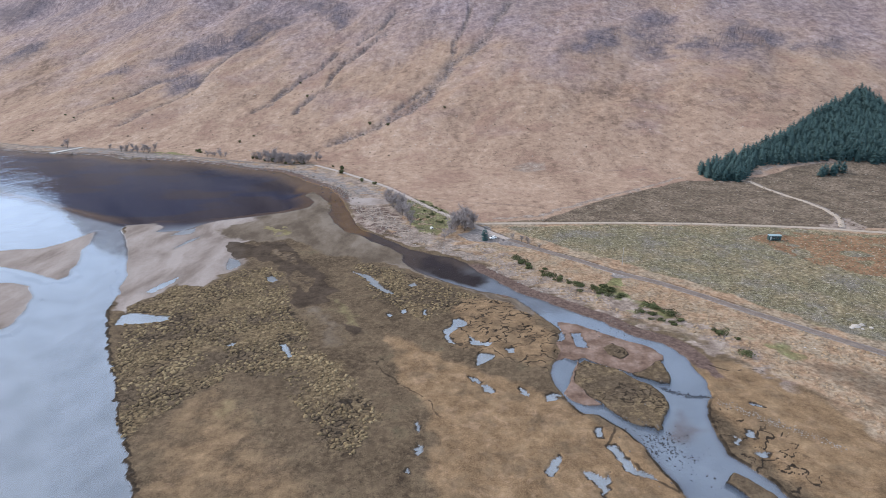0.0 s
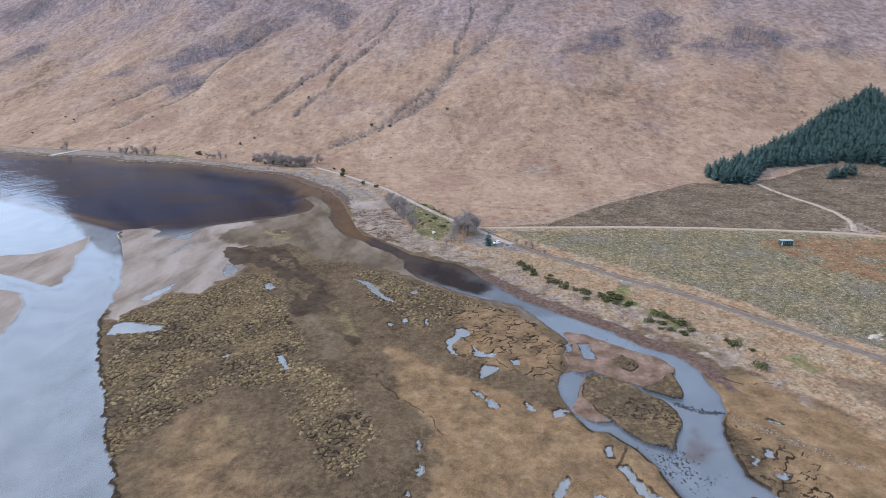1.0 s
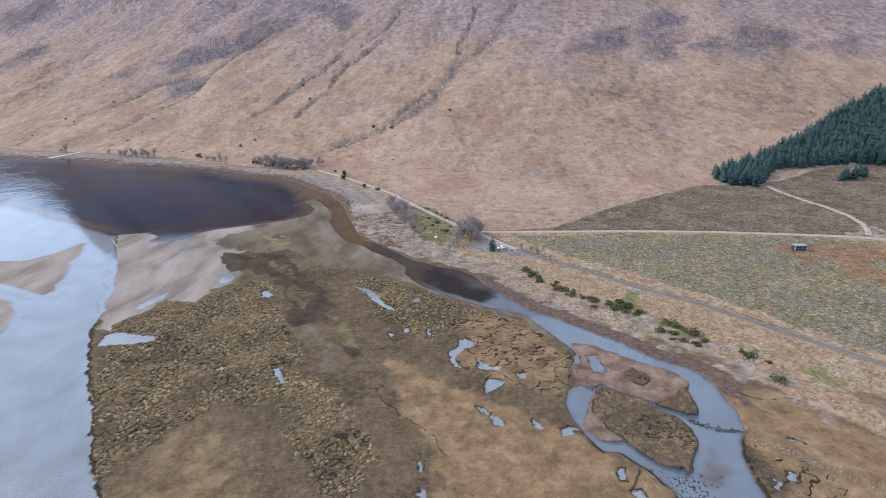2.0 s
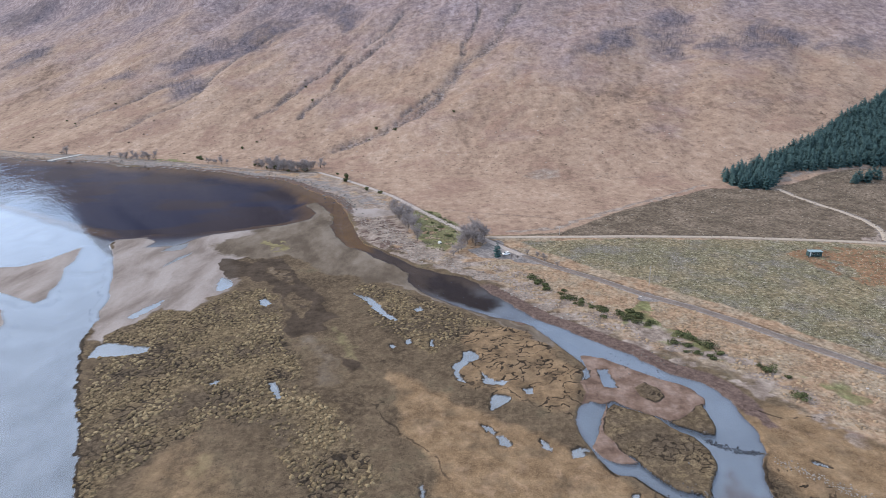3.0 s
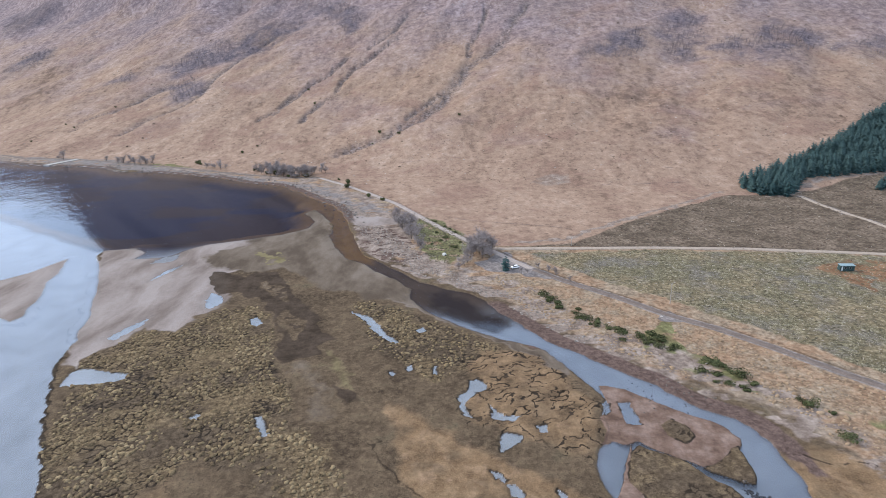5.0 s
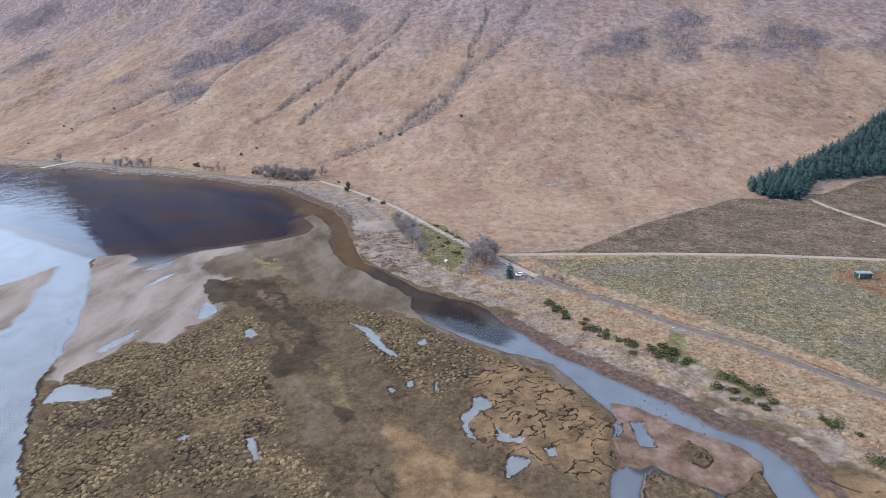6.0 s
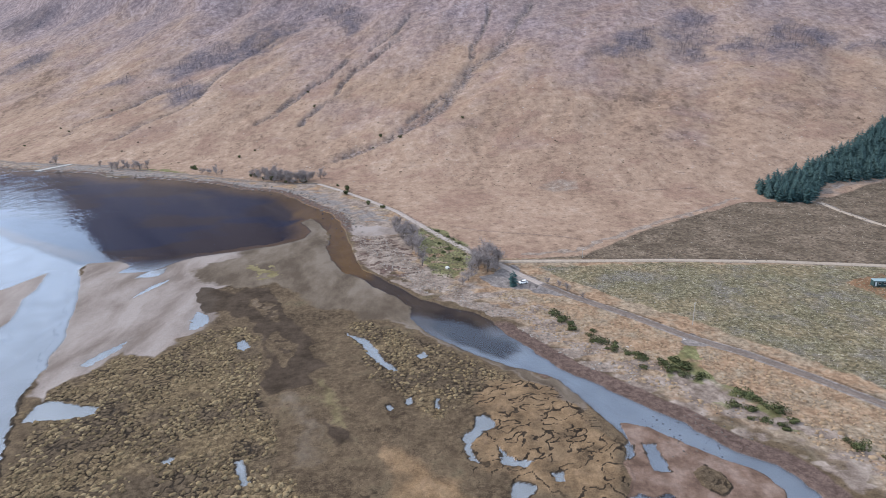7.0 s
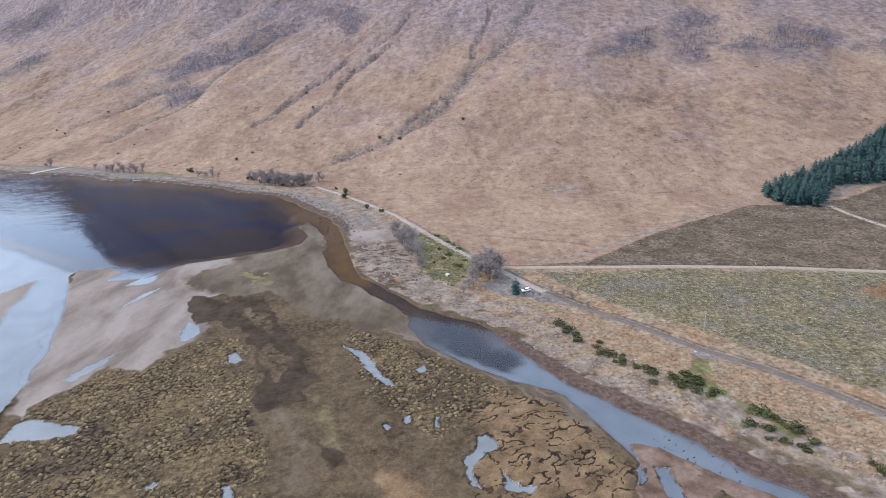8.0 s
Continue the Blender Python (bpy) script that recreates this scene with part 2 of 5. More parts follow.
GULLIES_WEST = [
    [(-254, 1110), (-279, 1046), (-299, 1000), (-316, 939), (-322, 876), (-345, 843), (-370, 818), (-384, 781)],
    [(-390, 964), (-411, 928), (-439, 879), (-469, 859), (-466, 824)],
    [(-623, 1195), (-622, 1109), (-640, 1068), (-647, 1038)],
    [(-179, 851), (-193, 809), (-208, 776)],
    [(-27, 1060), (-53, 1008), (-86, 963)],
]
GULLIES = GULLIES_MAIN + GULLIES_WEST
SHINGLE_SHORE = [(-53, 428), (-40, 388), (-24, 338), (-8, 310), (10, 292), (20, 297), (8, 312), (-10, 345), (-13, 385), (-26, 425), (-46, 448)]
GREY_SHORE = [(-498, 730), (-412, 700), (-343, 680), (-290, 640), (-240, 606), (-170, 566), (-106, 524), (-86, 511), (-58, 464), (-29, 435), (-28, 424), (-46, 429), (-69, 460), (-93, 489), (-130, 528), (-220, 580), (-300, 606), (-372, 646)]
SCRUB = [(127, 163), (140, 160), (154, 150), (152, 128), (140, 116), (131, 134)]
MOUTH = [(-113, 497), (-89, 474), (-66, 450), (-52, 414), (-46, 379), (-42, 359), (-34, 333), (-30, 322), (-45, 328), (-57, 351), (-63, 380), (-70, 415), (-84, 438), (-99, 458)]
LAY_BY = [(90, 248), (94, 252), (100, 246), (97, 243), (93, 244)]
RIVER_EAST = [(-48, 379), (-44, 359), (-36, 333), (-28, 323), (-16, 307), (-6, 293), (7, 283), (16, 277), (23, 268), (27, 256), (33, 246), (42, 230), (64.1,
        204.1), (70.7, 197), (73.8, 190.5), (78.5, 183.8), (86.2, 178), (89.5, 172.1), (90.7, 166.5), (90.5, 161.1), (90.5, 156.2), (90.6, 151.5), (88.8,
        145.7), (87.8, 142.1), (84.7, 137.8), (82, 132.9), (80.5, 128.6), (79.6, 120.6), (79.4, 115.2), (81.5, 110.6), (83.5, 106.2), (85.5, 99.3), (99, 92),
        (106, 60)]
RIVER_WEST = [(-62, 376), (-55, 351), (-46, 331), (-36, 321), (-29, 310), (-17, 296), (-10, 284), (-10, 272), (-4, 261), (5, 250), (15, 240), (24, 233), (40.1,
        222.5), (43.7, 212), (47.8, 201.8), (50.9, 195), (52.3, 189.7), (49.9, 185.6), (48.5, 181.6), (49.5, 179.1), (49.4, 174.2), (46.3, 169.6), (43.3,
        165.6), (40.8, 159.8), (40.5, 153.9), (41.8, 148.5), (42.8, 143.7), (44.6, 138.3), (46.9, 135.4), (50.4, 134.5), (54.8, 128.8), (57.5, 122.7), (59,
        114.5), (59.9, 110.7), (60.6, 105.5), (61.2, 100.7), (70, 60)]
ISLET_MOUND = [(63.8, 176), (68.3, 178.8), (71.6, 175.9), (71.8, 170.3), (67.7, 167.3), (64.9, 170.7)]
ISLET_LOW = [(73.2, 105.3), (76.8, 108.6), (79.9, 105.7), (82.4, 101.4), (84, 97.1), (76.9, 96.6), (74.7, 101.8)]
SHOAL_TIP = [(76.3, 135.5), (76.8, 130.1), (77.6, 126.1), (72.1, 124.2), (68.2, 126.6), (72, 130.3)]
PINK_MUD = [(109.5, 158.6), (119.6, 164.5), (124.3, 163.2), (124.9, 155.7), (122.8, 151.1), (114, 144.7), (115.1, 151.2), (112.3, 155.8)]
MUD_MID = [(-53.3, 215.8), (-48.3, 218.8), (-41.3, 221.1), (-37.6, 212.9), (-33.1, 202.8), (-31.7, 196.9), (-28.2, 188.6), (-24.9, 180.4), (-40.3, 181), (-41.6,
        191.8), (-39.9, 198.7), (-45.5, 208.6), (-50.1, 208.1)]
INLET = [(-171, 357.5), (-164, 355.2), (-150.9, 344.9), (-144.2, 347.6), (-149.7, 342.3), (-157.4, 338.2), (-159.3, 346.3)]
RIVER = RIVER_EAST + RIVER_WEST[::-1]
FALL = (0.54, 0.84)          # uphill direction of the gullies


# ---- fields ----
def hash_grid(ix, iy, seed):
    h = (ix.astype(np.int64) * 374761393 + iy.astype(np.int64) * 668265263 + seed * 974634777) & 0xFFFFFFFF
    h = ((h ^ (h >> 13)) * 1274126177) & 0xFFFFFFFF
    return ((h ^ (h >> 16)) & 0xFFFF) / 65535.0


def value_noise(x, y, seed=0):
    ix, iy = np.floor(x), np.floor(y)
    fx, fy = x - ix, y - iy
    fx, fy = fx * fx * (3 - 2 * fx), fy * fy * (3 - 2 * fy)
    a, b = hash_grid(ix, iy, seed), hash_grid(ix + 1, iy, seed)
    c, d = hash_grid(ix, iy + 1, seed), hash_grid(ix + 1, iy + 1, seed)
    return (a + (b - a) * fx) * (1 - fy) + (c + (d - c) * fx) * fy


def fbm(x, y, seed=0, octaves=4):
    total, weight, norm = 0.0, 1.0, 0.0
    for o in range(octaves):
        total = total + weight * value_noise(x * 2 ** o + 17.3 * o, y * 2 ** o - 9.1 * o, seed + o)
        norm += weight
        weight *= 0.5
    return total / norm


def plates(x, y, seed=0):
    """Scattered seeds, one to each unit square: distances to the nearest and the second nearest, and a value of each one's own."""
    ix, iy = np.floor(x), np.floor(y)
    f1, f2 = np.full(x.shape, 9.0), np.full(x.shape, 9.0)
    own, next_own = np.zeros(x.shape), np.zeros(x.shape)
    for dx in (-1, 0, 1):
        for dy in (-1, 0, 1):
            cx, cy = ix + dx, iy + dy
            px, py = cx + hash_grid(cx, cy, seed), cy + hash_grid(cx, cy, seed + 7)
            d, value = np.hypot(px - x, py - y), hash_grid(cx, cy, seed + 13)
            first, second = d < f1, (d >= f1) & (d < f2)
            next_own = np.where(first, own, np.where(second, value, next_own))
            f2 = np.where(first, f1, np.where(second, d, f2))
            own, f1 = np.where(first, value, own), np.where(first, d, f1)
    return f1, f2, own, next_own


def ramp(v, a, b):
    t = np.clip((v - a) / (b - a), 0, 1)
    return t * t * (3 - 2 * t)


def line_distance(x, y, points, closed=False, reach=60.0):
    """Distance to a line of points; negative inside it where it is closed. Beyond reach it is only known to be far."""
    p = np.array(points, float)
    out = np.full(x.shape, reach)
    near = (x > p[:, 0].min() - reach) & (x < p[:, 0].max() + reach) & (y > p[:, 1].min() - reach) & (y < p[:, 1].max() + reach)
    qx, qy = x[near], y[near]
    best, inside = np.full(qx.shape, reach * reach), np.zeros(qx.shape, bool)
    ends = np.roll(p, -1, 0) if closed else p[1:]
    for (ax, ay), (bx, by) in zip(p, ends):
        ex, ey = bx - ax, by - ay
        t = np.clip(((qx - ax) * ex + (qy - ay) * ey) / max(ex * ex + ey * ey, 1e-9), 0, 1)
        best = np.minimum(best, (qx - ax - t * ex) ** 2 + (qy - ay - t * ey) ** 2)
        if closed and abs(ey) > 1e-9:
            inside ^= ((ay > qy) != (by > qy)) & (qx < ax + (qy - ay) * ex / ey)
    out[near] = np.where(inside, -1, 1) * np.sqrt(best)
    return out


def hill_height(x, y):
    f = np.array(FOOT, float)
    d = (y - np.interp(x, f[:, 0], f[:, 1])) * 0.93
    up = np.maximum(d, 0)
    rise = 0.27 * up * up / (up + 25) + 0.00022 * up * up
    rise = rise + 0.5 * np.maximum(d - 520, 0) * ramp(x + 0.59 * y, -70, 90)
    top = 300 + 255 * ramp(x + 0.59 * y, -150, 90)
    rise = np.minimum(rise, top + 0.05 * (rise - top))
    u, v = x * FALL[1] - y * FALL[0], x * FALL[0] + y * FALL[1]
    gully = fbm(u / 95, v / 420, 31, 4) - 0.5
    fine = fbm(u / 22, v / 60, 41, 3) - 0.5
    return rise + ramp(up, 10, 200) * (gully * 26 + fine * 4.5), d, u, v


def flat_height(x, y):
    """The flats east of the river, without the hill."""
    return 1.6 + 1.2 * ramp(y, 230, 420) + 1.4 * ramp(x, 120, 280) + 6.0 * ramp(x, 215, 330) * ramp(y, 335, 450)


def ground(x, y):
    """Height of the ground and the cover of its surface, at arrays of places."""
    wob = 1.6 * ramp(np.abs(y - 190), 900, 150) + 0.4
    wx = x + (fbm(x / 7, y / 7, 3, 3) - 0.5) * 4.2 * wob
    wy = y + (fbm(x / 7, y / 7, 5, 3) - 0.5) * 4.2 * wob
    sx = x + (fbm(x / 16, y / 16, 8, 3) - 0.5) * 5
    sy = y + (fbm(x / 16, y / 16, 9, 3) - 0.5) * 5
    sx = sx + (fbm(x / 2.4, y / 2.4, 27, 3) - 0.5) * 3.0 * ramp(y, 275, 235) * ramp(x, -150, -130)
    sy = sy + (fbm(x / 2.4, y / 2.4, 28, 3) - 0.5) * 3.0 * ramp(y, 275, 235) * ramp(x, -150, -130)
    m = {}
    inside = lambda poly, soft, reach=40.0: ramp(line_distance(wx, wy, poly, True, reach), soft, -soft)
    east = line_distance(wx, wy, EAST_LAND, True, 40.0)
    m["east"] = ramp(east, 3, -9)
    rise, d, u, v = hill_height(x, y)
    upper = np.array(ROAD_LINE[:17] + TRACK_LINE[2:], float)
    m["hill"] = ramp(y - np.interp(x, upper[:, 0], upper[:, 1]) + (fbm(x / 6, y / 6, 12, 3) - 0.5) * 5, 3, 8)
    m["sand"] = np.maximum(inside(BEACH, 4), np.maximum(inside(BAR_FAR, 3), inside(BAR_NEAR, 3)))
    for bar in (BAR_FAR, BAR_NEAR):
        m["sand"] = np.maximum(m["sand"], ramp(line_distance(wx, wy, bar, True, 40.0), 5, 2))
    m["sand"] = np.maximum(m["sand"], ramp(line_distance(wx, wy, BEACH, True, 40.0), 5, 2) * ramp(y, 240, 255) * ramp(x, -120, -135))
    m["flat"] = ramp(line_distance(wx, wy, MUDFLAT, True, 40.0), 6, -6)
    m["silt"] = m["sand"] * ramp(x + 0.25 * (y - 330), -112, -84)
    m["silt"] = np.maximum(np.maximum(m["silt"], m["flat"]), 0.5 * inside(MUD_MID, 7))
    rx = x + (fbm(x / 5, y / 5, 81, 3) - 0.5) * 2.0
    ry = y + (fbm(x / 5, y / 5, 82, 3) - 0.5) * 2.0
    bank = line_distance(rx, ry, RIVER, True, 60.0)
    turf = line_distance(rx, ry, ISLET, True, 40.0)
    for outline in (ISLET_SMALL, ISLET_MOUND, ISLET_LOW):
        turf = np.minimum(turf, line_distance(rx, ry, outline, True, 40.0))
    bars = np.minimum(line_distance(rx, ry, SAND_RED, True, 40.0), line_distance(rx, ry, MUD_BAR, True, 40.0))
    m["red"] = np.maximum(ramp(bars, 1.0, -1.0), 0.9 * inside(PINK_MUD, 3)) * ramp(turf, -0.6, 0.6)
    lake = np.minimum(line_distance(sx, sy, LOCH, True, 60.0), line_distance(sx, sy, INLET, True, 60.0))
    shore_w = np.minimum(lake, line_distance(sx, sy, CHANNEL, True, 60.0))
    m["mud"] = ramp(bank, 9, 4.5) * ramp(east, 17, 11) * (1 - m["sand"]) * ramp(y, 276, 256)
    m["mud"] = np.maximum(m["mud"], 0.85 * inside(COBBLES, 5) * ramp(fbm(x / 3.2, y / 2.2, 20, 4), 0.50, 0.60))
    m["mud"] = np.maximum(m["mud"], ramp(lake, 9, 4) * ramp(east, 14, 8) * ramp(y, 380, 430))
    shoal = np.maximum(inside(SHOALS[0], 2.5), inside(SHOALS[1], 1.5)) * ramp(fbm(x / 3, y / 3, 25, 3), 0.28, 0.44)
    m["dark"] = np.maximum(inside(DARK_CHANNEL, 2), 0.8 * inside(RUNNEL, 2.2)) * (1 - shoal)
    m["pale"] = np.maximum(0.35 * inside(SHOALS[0], 2) * shoal, ramp(east, 8, 0) * ramp(bank, 36, 16) * np.maximum(ramp(bank, 4.5, 8), ramp(bank, 0.6, 2.5) * ramp(y, 255, 270)) * (0.35 + 0.65 * ramp(fbm(x / 9, y / 5, 16, 4), 0.36, 0.56)))
    m["pale"] = np.maximum(m["pale"], ramp(lake, 50, 20) * ramp(east, 8, 0) * ramp(fbm(x / 12, y / 7, 17, 4), 0.28, 0.5) * (1 - m["hill"]))
    m["pale"] = np.maximum(m["pale"], 0.85 * inside(SHINGLE_SHORE, 4) * ramp(fbm(x / 3, y / 3, 24, 4), 0.22, 0.42))
    m["pale"] = np.maximum(m["pale"], 0.62 * ramp(line_distance(wx, wy, [(50, 351), (76, 354), (94, 370), (124, 394), (168, 425), (220, 465)], False, 20.0), 3.2, 1.5))
    m["pale"] = np.maximum(m["pale"], 0.5 * inside([(81, 512), (96, 530), (119, 527), (116, 505), (95, 496)], 6))
    m["pale"] = np.maximum(m["pale"], 0.7 * ramp(line_distance(wx, wy, [(244, 444), (262, 450), (282, 468), (304, 484), (336, 489), (372, 491)], False, 20.0), 5, 1.5) * ramp(fbm(x / 6, y / 6, 87, 3), 0.3, 0.5))
    m["pale"] = np.maximum(m["pale"], inside(GRAVEL_FORK, 2))
    m["tan"] = np.maximum(np.maximum(inside(TAN_FLAT, 7), 0.48 * inside(TAN_WEST, 14)), np.maximum(0.75 * inside(TAN_EAST, 6), 0.55 * inside(LEDGES, 6)))
    m["yellow"] = np.maximum(0.37 * inside(YELLOW_1, 14), np.maximum(inside(YELLOW_2, 2) * ramp(fbm(x / 4, y / 2, 22, 3), 0.4, 0.55), 0.6 * inside(YELLOW_3, 6)))
    m["green"] = np.maximum(inside(GREEN_1, 3), np.maximum(inside(GREEN_2, 2), np.maximum(0.58 * inside(GREEN_3, 5) * ramp(fbm(x / 8, y / 8, 21, 3), 0.38, 0.58), 0.85 * inside(OLIVE_SHORE, 8)))) * ramp(fbm(x / 6, y / 6, 18, 3), 0.24, 0.44)
    road = np.minimum(line_distance(x, y, ROAD_LINE, False, 30.0), np.minimum(line_distance(x, y, TRACK_LINE, False, 30.0), line_distance(x, y, SPUR_LINE, False, 30.0)))
    m["gravel"] = np.maximum(np.maximum(inside(GRAVEL_LOT, 1.5), inside(LAY_BY, 0.8)), 0.6 * ramp(road, 3.6, 2.0))
    ditch = np.minimum(line_distance(x - 2.9, y - 1.6, ROAD_LINE, False, 30.0), line_distance(x, y - 3.4, TRACK_LINE, False, 30.0))
    m["ditch"] = ramp(ditch, 0.9, 0.3) * ramp(fbm(x / 5, y / 5, 23, 3), 0.22, 0.42)
    m["gravel"] = np.maximum(m["gravel"], 0.9 * inside(GREY_SHORE, 6) * ramp(lake, 4, 9) * ramp(fbm(x / 7, y / 4, 29, 4), 0.36, 0.52))
    m["moor"] = inside(MOOR, 4)
    m["sedge"] = inside(SEDGE, 4) * ramp(fbm(x / 10, y / 10, 19, 3), 0.3, 0.5)
    m["heath"] = ramp(line_distance(sx, sy, HEATH, True, 40.0), 5, -5)
    m["hill"] = m["hill"] * (1 - m["heath"])
    m["heath"] = np.maximum(m["heath"], 0.5 * inside(SCRUB, 7))
    far = y > 600
    m["wood"] = np.zeros(x.shape)
    gx_, gy_ = x[far] + (fbm(x[far] / 30, y[far] / 30, 52, 4) - 0.5) * 50, y[far] + (fbm(x[far] / 30, y[far] / 30, 53, 4) - 0.5) * 50
    for outline in WOODS:
        m["wood"][far] = np.maximum(m["wood"][far], ramp(line_distance(gx_, gy_, outline, True, 60.0), 16, -22) * (0.5 + 0.5 * ramp(fbm(gx_ / 22, gy_ / 22, 54, 3), 0.34, 0.56)))
    # outside the woods this tint rises with height, as painted bluish haze
    m["wood"] = np.maximum(m["wood"], 0.4 * ramp(rise, 110, 190) * ramp(fbm(u / 60, v / 130, 51, 4), 0.46, 0.62))
    m["rill"] = np.zeros(x.shape)
    bend = (fbm(x[far] / 30, y[far] / 30, 55, 3) - 0.5) * 10
    for k, line in enumerate(GULLIES):
        course = line_distance(x[far] + bend, y[far] - 0.5 * bend, line, False, 60.0)
        m["rill"][far] = np.maximum(m["rill"][far], ramp(course, 14 if k == 0 else 6.5, 1.5) * (0.4 + 0.6 * ramp(fbm(x[far] / 12, y[far] / 12, 56, 3), 0.30, 0.50)))
    # heights
    hum = np.maximum(np.maximum(inside(HUMMOCK, 5), 0.9 * inside(HUMMOCK_NORTH, 5)), 0.7 * ramp(turf, 1.0, -1.5)) * (1 - m["sand"]) * (1 - m["dark"]) * (1 - m["flat"]) * (1 - 0.8 * inside(MUD_MID, 5))
    hx, hy = x + (fbm(x / 1.6, y / 1.6, 61, 3) - 0.5) * 1.8, y + (fbm(x / 1.6, y / 1.6, 62, 3) - 0.5) * 1.8
    f1, f2, own, other = plates(hx / 2.7, hy / 1.9, 63)
    e1, e2, small_own, small_other = plates(hx / 1.6 + 9, hy / 1.25, 69)
    coarse = ramp(fbm(x / 9, y / 9, 64, 3), 0.42, 0.52)
    lump = coarse * ramp(f2 - f1, 0.02, 0.30) * (0.25 + 0.75 * own) + (1 - coarse) * ramp(e2 - e1, 0.02, 0.34) * (0.15 + 0.45 * small_own)
    strong = 0.45 + 0.55 * ramp(fbm(x / 16, y / 16, 70, 3), 0.36, 0.54)
    # gaps between hummocks, coloured dark for the shade that lies in them
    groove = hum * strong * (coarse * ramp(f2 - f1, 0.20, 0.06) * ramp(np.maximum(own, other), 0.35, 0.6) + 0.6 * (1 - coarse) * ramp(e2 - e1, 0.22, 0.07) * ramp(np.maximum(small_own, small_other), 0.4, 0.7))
    led = np.maximum(np.maximum(inside(LEDGES, 4), inside(LEDGES_EAST, 2.5)), 0.45 * inside(HUMMOCK_NORTH, 5)) * (1 - m["sand"]) * ramp(bank, -0.5, 0.5)
    lx, ly = x + (fbm(x / 4, y / 4, 65, 3) - 0.5) * 7, y + (fbm(x / 4, y / 4, 66, 3) - 0.5) * 5
    g1, g2, shelf, next_shelf = plates((0.93 * lx + 0.37 * ly) / 5.2, (0.93 * ly - 0.37 * lx) / 2.6, 67)
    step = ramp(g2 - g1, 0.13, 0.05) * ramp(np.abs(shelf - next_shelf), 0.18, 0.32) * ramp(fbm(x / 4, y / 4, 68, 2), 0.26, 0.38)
    crack = ramp(line_distance(wx, wy, [(-18, 172), (-12, 162), (-7, 154), (-2, 145), (4, 136)], False, 10.0), 0.6, 0.2) * ramp(fbm(x / 4, y / 4, 26, 2), 0.3, 0.45)
    for line in ([(96, 161), (102, 156), (107, 158), (112, 156)], [(56, 133), (48, 121), (51, 116), (56, 107), (60, 102)], [(79.5, 114), (83, 106), (88, 97)]):
        crack = np.maximum(crack, ramp(line_distance(rx, ry, line, False, 10.0), 0.55, 0.2) * ramp(fbm(x / 3, y / 3, 83, 2), 0.25, 0.4))
    # bare peat on steps and cracks, plus the painted shade of the grooves
    m["peat_and_shade"] = np.maximum(np.maximum(led * step, 0.45 * crack), 0.9 * groove)
    m["hummock"] = hum * (0.55 + 0.45 * ramp(lump, 0.05, 0.5))
    m["peat_and_shade"] = np.maximum(m["peat_and_shade"], 0.9 * ramp(shore_w, 1.6, 0.5) * ramp(shore_w, -0.5, 0.2) * (1 - m["sand"]) * ramp(y, 240, 215) * (1 - m["east"]))
    m["peat_and_shade"] = np.maximum(m["peat_and_shade"], 0.6 * ramp(turf, 0.3, 0.0) * ramp(turf, -0.6, -0.2) * ramp(fbm(x / 3, y / 3, 84, 2), 0.38, 0.52))
    m["peat_and_shade"] = np.maximum(m["peat_and_shade"], 0.9 * ramp(bank, 1.3, 0.5) * ramp(bank, -0.4, 0.1) * ramp(y, 150, 128) * ramp(fbm(x / 4, y / 4, 85, 2), 0.34, 0.46))
    z = 0.55 + 0.25 * (fbm(x / 25, y / 25, 71, 3) - 0.5) - 0.2 * m["dark"]
    z = z + hum * strong * (1.35 * lump - 0.2) + hum * 0.3 * (fbm(x / 1.3, y / 1.1, 74, 3) - 0.5) - 0.35 * m["peat_and_shade"] + led * (1.15 * np.floor(shelf * 3.99) / 3.0 - 0.15 + 0.25 * (fbm(x / 2.5, y / 2.5, 86, 3) - 0.5)) - 0.3 * m["ditch"]
    z = np.maximum(z, 0.06) * (1 - 0.6 * m["sand"])
    zl = flat_height(x, y) + m["east"] * (fbm(x / 12, y / 12, 72, 4) - 0.5) * 1.1 * ramp(road, 3, 9) + m["moor"] * (fbm(x / 2.6, y / 2.6, 73, 2) - 0.5) * 0.7 * ramp(road, 3, 6)
    z = z + (zl - z) * m["east"]
    steep = 0.75 - 0.71 * np.maximum(m["sand"], m["east"] * 0.85)
    wet = np.minimum(shore_w, 60)
    islands = np.minimum(line_distance(sx, sy, BAR_FAR, True, 40.0), line_distance(sx, sy, BAR_NEAR, True, 40.0))
    wet = np.where(islands < 0, np.maximum(wet, -islands), np.where(wet < 0, -np.minimum(-wet, np.maximum(islands, 0)), wet))
    z = np.minimum(z, np.where(wet > 0, wet * steep + 0.02, wet * (0.06 + 0.2 * (steep > 0.5))))
    isle = np.minimum(turf, bars)
    isle_h = (0.65 + 0.5 * lump) * ramp(turf, 0.2, -1.2) + 0.16 * m["red"]
    cut = np.where(bank < 0, np.maximum(bank * 0.22, -1.6), bank * np.where(m["east"] > 0.02, 0.16, steep) + 0.02)
    z = np.minimum(z, cut)
    z = np.where((isle < 0) & (bank < 1.5), np.maximum(z, np.minimum(isle_h, 0.03 - isle * 0.5)), z)
    px, py = x + (fbm(x / 1.6, y / 1.6, 78, 3) - 0.5) * 1.7, y + (fbm(x / 1.6, y / 1.6, 79, 3) - 0.5) * 1.7
    ponds = np.zeros(x.shape)
    for k, pool in enumerate(POOLS):
        s = line_distance(px, py, pool, True, 8.0)
        ponds = np.maximum(ponds, ramp(s, 1.5, 0.5))
